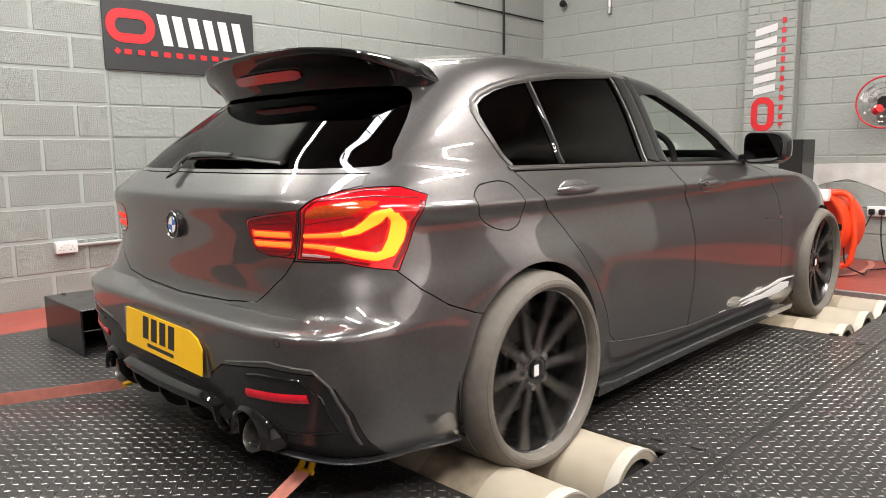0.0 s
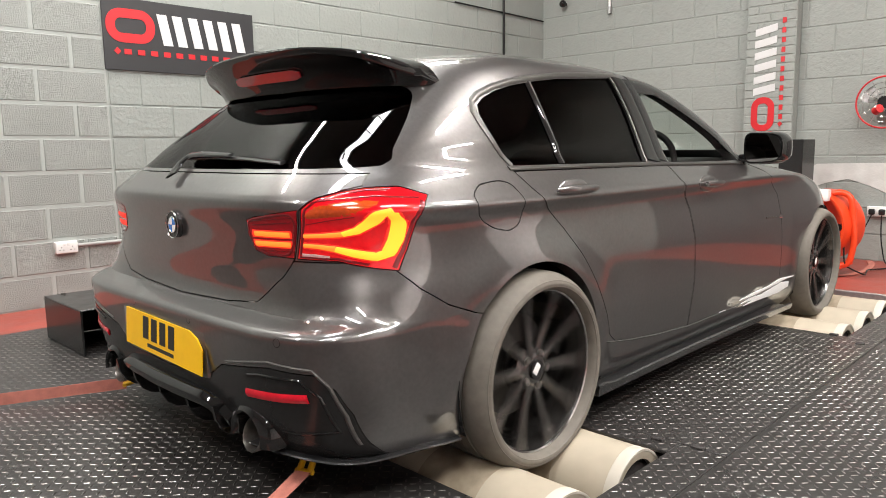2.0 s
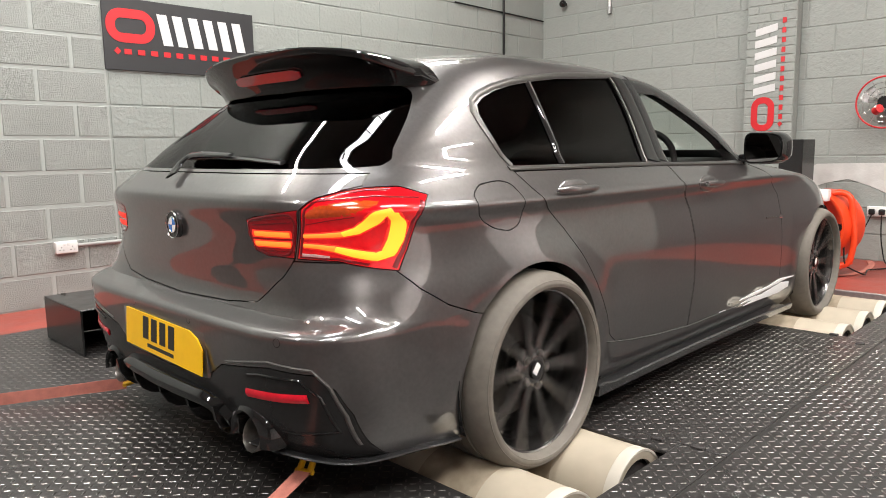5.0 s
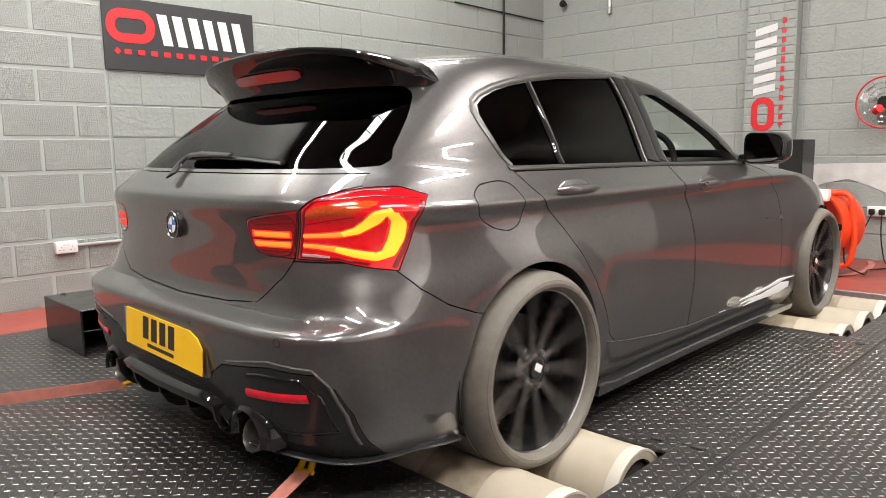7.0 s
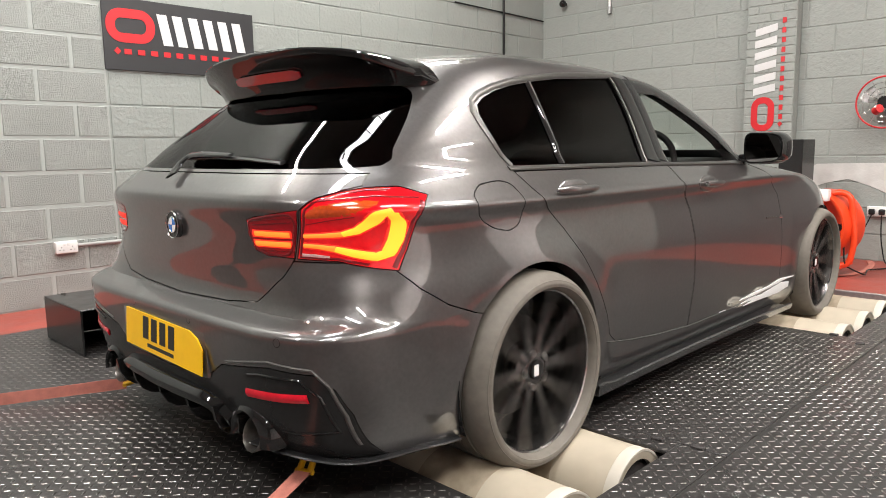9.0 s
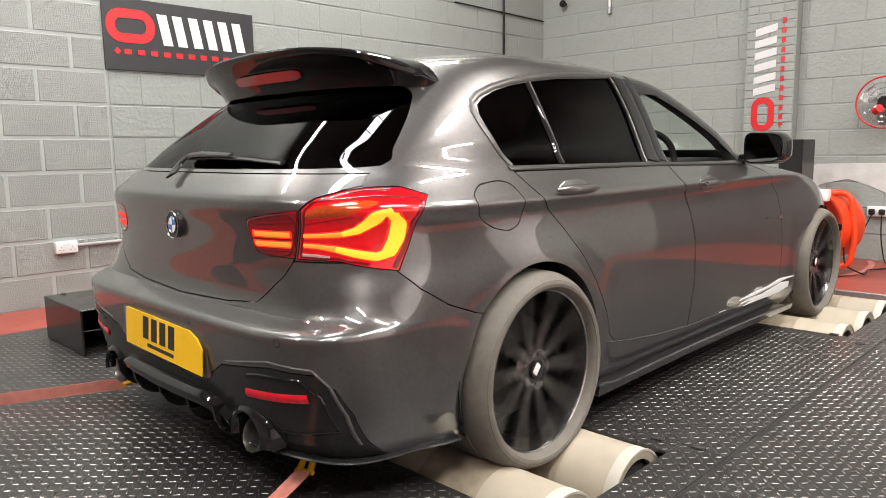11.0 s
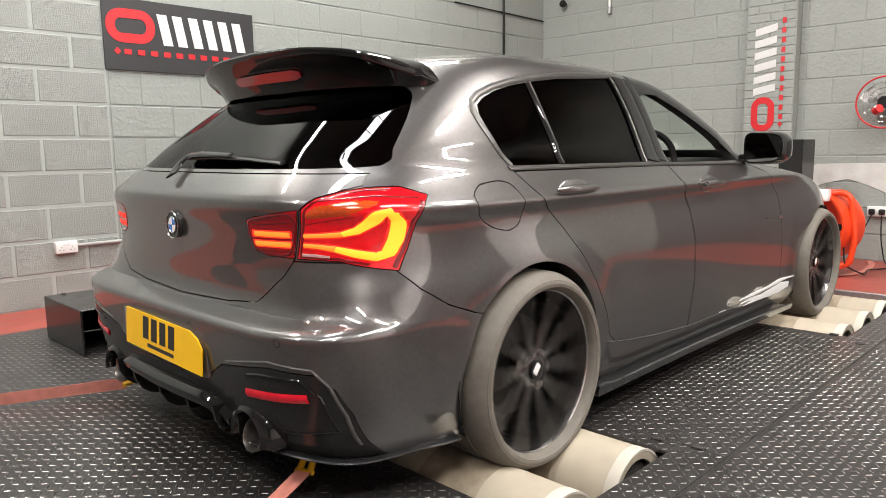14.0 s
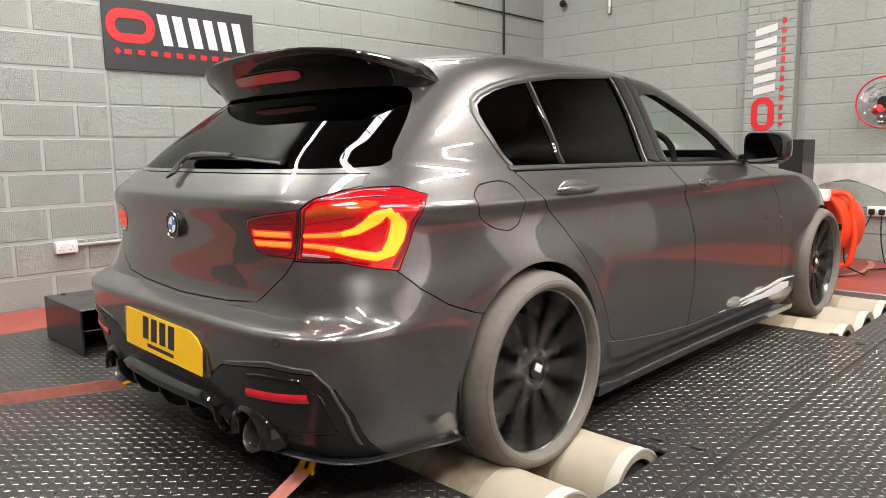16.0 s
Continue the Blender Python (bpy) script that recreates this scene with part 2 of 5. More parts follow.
def add_loft(bm, levels, inset, dz=0.0, flip=False, **kw):
    loops = []
    for z in levels:
        half = section(min(z + dz, 1.385), inset, **kw)
        ring = [(x, -y, z) for x, y in half] + [(x, y, z) for x, y in half[-2:0:-1]]
        loops.append([bm.verts.new(v) for v in ring])
    n = len(loops[0])
    quads = [(a[i], a[(i + 1) % n], b[(i + 1) % n], b[i]) for a, b in zip(loops, loops[1:]) for i in range(n)]
    quads += [tuple(loops[0][::-1]), tuple(loops[-1])]
    for q in quads:
        bm.faces.new(q[::-1] if flip else q)


def prism(outline, axis, a, b):
    """Solid of a closed outline pushed along an axis: 'y' takes (x, z) points, 'x' takes (y, z)."""
    bm = bmesh.new()
    rings = []
    for t in (a, b):
        rings.append([bm.verts.new((p, t, q) if axis == "y" else (t, p, q)) for p, q in outline])
    n = len(outline)
    bm.faces.new(rings[0])
    bm.faces.new(rings[1][::-1])
    for i in range(n):
        j = (i + 1) % n
        bm.faces.new((rings[0][i], rings[1][i], rings[1][j], rings[0][j]))
    bmesh.ops.recalc_face_normals(bm, faces=bm.faces)
    return bm


def grow(outline, d):
    """The outline moved outwards by d."""
    pts = [Vector(p) for p in outline]
    n = len(pts)
    turn = sum(pts[i].x * pts[(i + 1) % n].y - pts[(i + 1) % n].x * pts[i].y for i in range(n))
    sign = 1 if turn > 0 else -1
    out = []
    for i in range(n):
        e0, e1 = (pts[i] - pts[i - 1]).normalized(), (pts[(i + 1) % n] - pts[i]).normalized()
        m = (e0 + e1)
        m = m.normalized() if m.length > 1e-6 else e1
        nrm = Vector((m.y, -m.x)) * sign
        k = 1 / max(0.4, math.sqrt(max(0.0, (1 + e0.dot(e1)) / 2)))
        out.append(tuple(pts[i] + nrm * d * k))
    return out


def round_outline(outline, steps=5, reach=0.35):
    """Rounds the corners of a closed outline."""
    out = []
    n = len(outline)
    for i in range(n):
        p0, p1, p2 = Vector(outline[i - 1]), Vector(outline[i]), Vector(outline[(i + 1) % n])
        a, b = p1.lerp(p0, reach), p1.lerp(p2, reach)
        for k in range(steps):
            t = k / (steps - 1)
            out.append(tuple(a.lerp(p1, t).lerp(p1.lerp(b, t), t)))
    return out


def boolean(me, cutter_bm, mode):
    """The mesh me cut by, or kept within, a solid."""
    cm = bpy.data.meshes.new("cutter")
    cutter_bm.to_mesh(cm)
    cutter_bm.free()
    a, c = new("base_solid", me), new("cut_solid", cm)
    mod = a.modifiers.new("cut", "BOOLEAN")
    mod.operation, mod.object, mod.solver = mode, c, "EXACT"
    res = bpy.data.meshes.new_from_object(a.evaluated_get(bpy.context.evaluated_depsgraph_get()))
    bpy.data.objects.remove(a)
    bpy.data.objects.remove(c)
    bpy.data.meshes.remove(cm)
    return res


def panel(name, me, material, parent, label="", angle=32.0):
    me.materials.clear()
    me.materials.append(material)
    me.shade_smooth()
    me.set_sharp_from_angle(angle=radians(angle))
    me.name = name
    ob = new(name, me)
    ob.parent = parent
    if label:
        ob["label"] = label
    return ob


def mirrored(outline):
    return [(-a, b) for a, b in outline]


def ribbon(path, width, lift, thick, to3d, material, name, parent, label="", across=3, closed=False, step=0.02, widths=None, angle=40):
    """A strip that follows the car's skin along a path of (u, z) points."""
    pts = [Vector(p) for p in path]
    if closed:
        pts.append(pts[0])
    dense, ws = [], []
    for i in range(len(pts) - 1):
        k = max(1, int((pts[i + 1] - pts[i]).length / step))
        for j in range(k):
            dense.append(pts[i].lerp(pts[i + 1], j / k))
            ws.append((widths[i] + (widths[i + 1] - widths[i]) * j / k) if widths else width)
    if not closed:
        dense.append(pts[-1])
        ws.append(widths[-1] if widths else width)
    n = len(dense)
    bm = bmesh.new()
    rows = []
    for i in range(n):
        a = dense[i - 1] if (i or closed) else dense[i]
        b = dense[(i + 1) % n] if (i < n - 1 or closed) else dense[i]
        d = (b - a).normalized()
        nrm = Vector((-d.y, d.x))
        row = [bm.verts.new(to3d(*(dense[i] + nrm * ws[i] * (k / across - 0.5)), lift if 0 < k < across else lift - thick * 0.35)) for k in range(across + 1)]
        row = [bm.verts.new(to3d(*(dense[i] - nrm * ws[i] * 0.5), lift - thick))] + row + [bm.verts.new(to3d(*(dense[i] + nrm * ws[i] * 0.5), lift - thick))]
        rows.append(row)
    for i in range(n if closed else n - 1):
        p, q = rows[i], rows[(i + 1) % n]
        for k in range(len(p)):
            l = (k + 1) % len(p)
            bm.faces.new((p[k], p[l], q[l], q[k]))
    if not closed:
        bm.faces.new(rows[0])
        bm.faces.new(rows[-1][::-1])
    bmesh.ops.recalc_face_normals(bm, faces=bm.faces)
    return part(name, bm, material, parent, label, angle)


def on_side(sign):
    return lambda x, z, lift: (x, sign * (side_y(x, z) + lift), z)


def on_tail(sign=-1):
    def put(y, z, lift):
        x = rear_x(y, z)
        dx = (rear_x(abs(y) + 0.01, z) - rear_x(max(abs(y) - 0.01, 0), z)) / (0.01 + min(abs(y), 0.01))
        n = Vector((-1.0, dx)).normalized()
        return (x + n.x * lift, sign * (abs(y) + n.y * lift) if y >= 0 else -sign * (abs(y) + n.y * lift), z)
    return put


def tint(name, colour, gloss=0.02):
    """Thin glass: tinted see-through, with a gloss that grows towards grazing view."""
    m = bpy.data.materials.new(name)
    m.use_nodes = True
    nt = m.node_tree
    nt.nodes.remove(nt.nodes["Principled BSDF"])
    tr, gl, lw, pw, ma, mx = (nt.nodes.new(k) for k in ("ShaderNodeBsdfTransparent", "ShaderNodeBsdfGlossy", "ShaderNodeLayerWeight", "ShaderNodeMath", "ShaderNodeMath", "ShaderNodeMixShader"))
    tr.inputs[0].default_value = (*colour, 1)
    gl.inputs["Roughness"].default_value = gloss
    lw.inputs[0].default_value = 0.5
    pw.operation, pw.inputs[1].default_value = "POWER", 6.0
    ma.operation, ma.inputs[1].default_value, ma.inputs[2].default_value = "MULTIPLY_ADD", 0.75, 0.045
    nt.links.new(lw.outputs["Facing"], pw.inputs[0])
    nt.links.new(pw.outputs[0], ma.inputs[0])
    nt.links.new(ma.outputs[0], mx.inputs[0])
    nt.links.new(tr.outputs[0], mx.inputs[1])
    nt.links.new(gl.outputs[0], mx.inputs[2])
    nt.links.new(mx.outputs[0], nt.nodes["Material Output"].inputs[0])
    return m


M["privacy"] = tint("privacy_glass", (0.15, 0.125, 0.12))
M["clear"] = tint("clear_glass", (0.88, 0.92, 0.9))
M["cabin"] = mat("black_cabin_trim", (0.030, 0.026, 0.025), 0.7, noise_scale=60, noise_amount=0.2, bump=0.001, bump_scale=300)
M["satin"] = mat("satin_aluminium_trim", (0.11, 0.107, 0.10), 0.36, metal=0.9, noise_scale=50, noise_amount=0.08)
M["black_satin"] = mat("satin_black_trim", (0.018, 0.018, 0.018), 0.2, spec=0.3, noise_scale=60, noise_amount=0.15)
M["red_lens"] = mat("red_lamp_lens", (0.33, 0.004, 0.010), 0.08, coat=1.0, noise_scale=70, noise_amount=0.2)
M["red_lens_lit"] = mat("glowing_red_lens", (0.66, 0.004, 0.010), 0.1, coat=1.0, noise_scale=55, noise_amount=0.22, emit=0.13)
M["reflector"] = mat("red_reflector", (0.62, 0.006, 0.022), 0.15, coat=0.6, noise_scale=150, noise_amount=0.15)
M["amber_lens"] = mat("amber_lamp_lens", (0.50, 0.060, 0.008), 0.12, coat=1.0, noise_scale=120, noise_amount=0.3)
M["led"] = mat("lit_led_bar", (1.0, 0.35, 0.022), 0.4, emit=1.4)
M["led_warm"] = mat("lit_led_inner", (1.0, 0.19, 0.02), 0.4, emit=1.15)
M["lens_edge"] = mat("dark_red_lens_edge", (0.17, 0.004, 0.008), 0.1, coat=1.0, noise_scale=90, noise_amount=0.15)
M["reversing"] = mat("clear_reversing_lens", (0.50, 0.30, 0.29), 0.15, coat=1.0, noise_scale=300, noise_amount=0.5)
M["led_dim"] = mat("lit_led_edge", (1.0, 0.03, 0.012), 0.4, emit=0.42)
M["mirror"] = mat("mirror_glass", (0.6, 0.6, 0.6), 0.03, metal=1.0, noise_scale=30, noise_amount=0.02)
M["carbon"] = mat("carbon_weave", (0.02, 0.02, 0.021), 0.22, coat=1.0, noise_scale=400, noise_amount=0.6)
M["chrome"] = mat("chrome", (0.75, 0.75, 0.75), 0.08, metal=1.0, noise_scale=40, noise_amount=0.05)
M["plate_yellow"] = mat("yellow_plate", (0.97, 0.56, 0.003), 0.45, coat=0.15, noise_scale=20, noise_amount=0.05)
M["ink"] = mat("black_print", (0.015, 0.015, 0.015), 0.5)
M["white_ink"] = mat("white_print", (0.8, 0.8, 0.8), 0.5)
M["blue"] = mat("blue_enamel", (0.02, 0.16, 0.55), 0.2, coat=1.0)
M["rim"] = mat("dark_grey_rim_paint", (0.085, 0.08, 0.077), 0.22, metal=0.8, coat=1.0, noise_scale=60, noise_amount=0.15)
M["rim_edge"] = mat("polished_rim_lip", (0.42, 0.41, 0.40), 0.16, metal=1.0, noise_scale=60, noise_amount=0.1)
M["edge_highlight"] = mat("highlight_grey_plastic", (0.06, 0.057, 0.054), 0.4, noise_scale=160, noise_amount=0.5)
M["pipe"] = mat("sooty_steel_pipe", (0.20, 0.185, 0.17), 0.30, metal=0.9, noise_scale=50, noise_amount=0.35)
M["steel"] = mat("brake_disc_steel", (0.3, 0.29, 0.28), 0.35, metal=1.0, noise_scale=60, noise_amount=0.2)

car = tagged(empty("car"), "dark grey metallic five-door hatchback strapped down on rollers", "car")

# outlines in the car's own plan: side ones as (x, z), tail ones as (y, z)
REAR_DOOR = [(-0.02, 0.938), (0.009, 0.898), (0.061, 0.84), (0.16, 0.756), (0.246, 0.656), (0.323, 0.551), (0.40, 0.43), (0.445, 0.34), (0.50, 0.305), (0.62, 0.286), (0.80, 0.268), (1.086, 0.248),
             (1.096, 0.438), (1.084, 0.607), (1.049, 0.75), (0.975, 0.862), (0.938, 0.932)]
FRONT_DOOR = [(0.944, 0.932), (0.981, 0.862), (1.055, 0.75), (1.090, 0.607), (1.102, 0.438), (1.092, 0.248), (1.5, 0.25), (2.13, 0.268), (2.094, 0.532), (2.03, 0.76), (1.86, 0.88), (1.72, 0.918)]
FUEL = [(-0.116, 0.915), (-0.066, 0.904), (-0.045, 0.869), (-0.036, 0.817), (-0.055, 0.778), (-0.101, 0.763), (-0.163, 0.774), (-0.216, 0.802), (-0.246, 0.84), (-0.249, 0.879), (-0.203, 0.907)]
TAILGATE = [(-0.437, 0.588), (-0.28, 0.572), (0, 0.562), (0.28, 0.572), (0.437, 0.588), (0.488, 0.623), (0.547, 0.671), (0.583, 0.722), (0.616, 0.852), (0.645, 0.884), (0.715, 0.915), (0.695, 0.947), (-0.695, 0.947),
            (-0.715, 0.915), (-0.645, 0.884), (-0.616, 0.852), (-0.583, 0.722), (-0.547, 0.671), (-0.488, 0.623)]
LAMP_OUT = [(0.622, 0.857), (0.65, 0.886), (0.69, 0.902), (0.727, 0.911), (0.765, 0.912), (1.05, 0.912), (1.05, 0.686), (0.80, 0.690), (0.759, 0.700), (0.694, 0.718), (0.589, 0.721)]
LAMP_SIDE = [(-1.1, 0.94), (-0.47, 0.914), (-0.399, 0.887), (-0.419, 0.868), (-0.435, 0.846), (-0.449, 0.799), (-0.470, 0.744), (-0.497, 0.689), (-0.56, 0.67), (-1.1, 0.66)]
LAMP_IN = [(0.418, 0.822), (0.454, 0.832), (0.612, 0.856), (0.579, 0.721), (0.488, 0.723), (0.442, 0.735), (0.416, 0.78)]
DIFFUSER = [(-0.79, 0.10), (-0.783, 0.255), (-0.783, 0.328), (-0.767, 0.401), (-0.738, 0.442), (-0.595, 0.446), (-0.37, 0.413), (-0.30, 0.372), (-0.24, 0.352), (0, 0.343),
            (0.24, 0.352), (0.30, 0.372), (0.37, 0.413), (0.595, 0.446), (0.738, 0.442), (0.767, 0.401), (0.783, 0.328), (0.783, 0.255), (0.79, 0.10)]
BUMPER = [(-1.1, 0.05), (-0.12, 0.05), (-0.12, 0.515), (-0.186, 0.527), (-0.286, 0.552), (-0.372, 0.586), (-0.454, 0.64), (-0.5, 0.687), (-0.52, 0.715), (-1.1, 0.715)]
REAR_GLASS = [(-0.69, 0.957), (0.69, 0.957), (0.700, 0.975), (0.69, 1.0), (0.654, 1.065), (0.611, 1.133), (0.555, 1.20), (0.40, 1.232), (-0.40, 1.232), (-0.555, 1.20), (-0.611, 1.133), (-0.654, 1.065), (-0.69, 1.0), (-0.700, 0.975)]
SIDE_GLASS = [(-0.008, 0.954), (-0.040, 1.009), (-0.057, 1.079), (-0.06, 1.115), (-0.045, 1.145), (-0.008, 1.167), (0.06, 1.193), (0.152, 1.215), (0.271, 1.235), (0.457, 1.257), (0.84, 1.282), (0.83, 1.14), (0.797, 0.948)]
DOOR_GLASS = [(1.0, 1.245), (1.12, 1.243), (1.26, 1.19), (1.40, 1.125), (1.54, 1.055), (1.64, 0.99), (1.655, 0.936), (0.972, 0.941), (0.985, 1.10)]

outer = bmesh.new()
add_loft(outer, LEVELS, 0.0)
INNER = [z for z in LEVELS if 0.24 < z < 1.34]
add_loft(outer, INNER, 0.035, 0.02, True)
shell = bpy.data.meshes.new("shell")
outer.to_mesh(shell)
outer.free()

for ax in ARCHES:
    for s in (-1, 1):
        cut = bmesh.new()
        cyl(cut, (ax, s * 0.50, 0.325), (ax, s * 1.1, 0.325), 0.335, 64)
        shell = boolean(shell, cut, "DIFFERENCE")


def take(outline, axis, a, b, name, material, gap=0.0025, label="", parent=None):
    """Cuts a panel out of the shell, with a shut line round it."""
    global shell
    got = boolean(shell.copy(), prism(grow(outline, -gap), axis, a, b), "INTERSECT")
    shell = boolean(shell, prism(grow(outline, gap * 0.4), axis, a, b), "DIFFERENCE")
    return panel(name, got, material, parent or car, label)


shell = boolean(shell, boxed(-1.1, -0.24, -1.2, 1.2, 0.0, 0.190), "DIFFERENCE")
for s in (-1, 1):
    cut = bmesh.new()
    cyl(cut, (-1.1, s * 0.462, 0.216), (-0.55, s * 0.462, 0.216), 0.070, 32)
    shell = boolean(shell, cut, "DIFFERENCE")
shell = boolean(shell, prism([(-0.40, 0.05), (0.40, 0.05), (0.36, 0.27), (-0.36, 0.27)], "x", -1.1, -0.62), "DIFFERENCE")
diffuser = take(DIFFUSER, "x", -1.1, -0.45, "diffuser", M["black_satin"], label="black rear diffuser panel with gloss edges")
tailgate = take(TAILGATE, "x", -1.1, -0.45, "tailgate", M["car"])
lamps = {}
for s in (-1, 1):
    y0, y1 = (-1.2, -0.3) if s < 0 else (0.3, 1.2)
    solids = []
    for d in (-0.002, 0.0012):
        back = bpy.data.meshes.new("lamp_solid")
        bm = prism(grow([(s * a, b) for a, b in LAMP_OUT][::s], d), "x", -1.0, -0.20)
        bm.to_mesh(back)
        bm.free()
        solids.append(boolean(back, prism(grow(LAMP_SIDE, d), "y", y0, y1), "INTERSECT"))
    cuts = []
    for me in solids:
        bm = bmesh.new()
        bm.from_mesh(me)
        cuts.append(bm)
    got = boolean(shell.copy(), cuts[0], "INTERSECT")
    shell = boolean(shell, cuts[1], "DIFFERENCE")
    lamps[s] = panel("tail_light", got, M["red_lens_lit"], car, "lit red tail light with glowing bars")
rear_bumper = take(BUMPER, "y", -1.1, 1.1, "rear_bumper", M["car"])
doors = {}
for s in (-1, 1):
    a, b = (-1.2, -0.6) if s < 0 else (0.6, 1.2)
    doors[s, 0] = take(REAR_DOOR, "y", a, b, "rear_door", M["car"])
    doors[s, 1] = take(FRONT_DOOR, "y", a, b, "front_door", M["car"])
fuel_flap = take(round_outline(FUEL), "y", -1.2, -0.6, "fuel_flap", M["car"], 0.0022)
inner_lamp = {}
for s in (-1, 1):
    o = [(s * a, b) for a, b in LAMP_IN][::s]
    got = boolean(tailgate.data.copy(), prism(grow(o, -0.002), "x", -1.1, -0.4), "INTERSECT")
    rest = boolean(tailgate.data, prism(o, "x", -1.1, -0.4), "DIFFERENCE")
    tailgate.data = rest
    rest.shade_smooth()
    rest.set_sharp_from_angle(angle=radians(32))
    inner_lamp[s] = panel("inner_tail_light", got, M["red_lens"], tailgate, "red inner tail light with two lit bars")

glass_bm = bmesh.new()
GL = [z for z in LEVELS if 0.92 < z < 1.375]
add_loft(glass_bm, GL, 0.008)
add_loft(glass_bm, GL[:-1], 0.013, 0.0, True)
glass = bpy.data.meshes.new("glass")
glass_bm.to_mesh(glass)
glass_bm.free()


def pane(outline, axis, a, b, name, material, parent, label="", fill=True):
    global shell
    if fill:
        panel(name, boolean(glass.copy(), prism(grow(outline, 0.012), axis, a, b), "INTERSECT"), material, parent, label)
    shell = boolean(shell, prism(outline, axis, a, b), "DIFFERENCE")


pane(round_outline(REAR_GLASS, 5, 0.45), "x", -1.1, -0.12, "rear_window", M["privacy"], car, "dark tinted rear window")
pane([(-0.62, 0.985), (0.62, 0.985), (0.56, 1.12), (0.47, 1.25), (-0.47, 1.25), (-0.56, 1.12)], "x", 1.15, 2.4, "windscreen", M["clear"], car)
for s in (-1, 1):
    a, b = (-1.2, -0.45) if s < 0 else (0.45, 1.2)
    pane(SIDE_GLASS, "y", a, b, "rear_side_window", M["privacy"], car, "dark tinted side window")
    pane(DOOR_GLASS, "y", a, b, "front_side_window", M["clear"], car, "", fill=s > 0)
body = panel("body", shell, M["car"], car)
bpy.data.meshes.remove(glass)

# trims round the side windows
BELT = [(-0.035, 0.9475), (0.25, 0.9455), (0.81, 0.9395), (1.25, 0.931), (1.66, 0.924)]
OVER = [(-0.012, 0.955), (-0.055, 1.012), (-0.076, 1.08), (-0.080, 1.12), (-0.062, 1.155), (-0.018, 1.181), (0.055, 1.206), (0.152, 1.229), (0.271, 1.249), (0.457, 1.271), (0.65, 1.286), (0.90, 1.298)]
for s in (-1, 1):
    put = on_side(s)
    ribbon(BELT, 0.014, 0.007, 0.012, put, M["satin"], "belt_trim", car, "satin aluminium belt strip")
    ribbon(OVER, 0.018, 0.007, 0.012, put, M["satin"], "window_surround", car, "satin aluminium window surround")
    ribbon([(0.262, 1.236), (0.256, 1.10), (0.256, 0.955)], 0.026, 0.001, 0.016, put, M["black_gloss"], "quarter_pillar", car, "black window divider")
    ribbon([(0.270, 1.236), (0.264, 1.10), (0.264, 0.955)], 0.004, 0.004, 0.006, put, M["satin"], "divider_strip", car)
    ribbon([(0.885, 1.288), (0.880, 1.14), (0.852, 0.953)], 0.105, 0.007, 0.012, put, M["black_gloss"], "door_pillar_trim", car, "gloss black pillar trim", across=6)
    ribbon([(0.965, 1.283), (0.955, 1.14), (0.925, 0.953)], 0.072, 0.006, 0.012, put, M["black_satin"], "front_pillar_trim", car, "satin black pillar trim", across=5)
    ribbon([(0.835, 1.285), (0.826, 1.14), (0.796, 0.953)], 0.008, 0.010, 0.008, put, M["satin"], "pillar_strip", car)
    ribbon([(0.985, 1.266), (1.14, 1.263), (1.285, 1.212), (1.425, 1.147), (1.565, 1.077), (1.672, 0.995), (1.71, 0.94)], 0.074, 0.006, 0.014, put, M["black_satin"], "door_frame_trim", car, "black door window frame", across=4)
    ribbon([(0.99, 1.294), (1.15, 1.283), (1.30, 1.236), (1.45, 1.168), (1.60, 1.09), (1.72, 1.005), (1.78, 0.94)], 0.020, 0.007, 0.012, put, M["car"], "roof_rail", car)

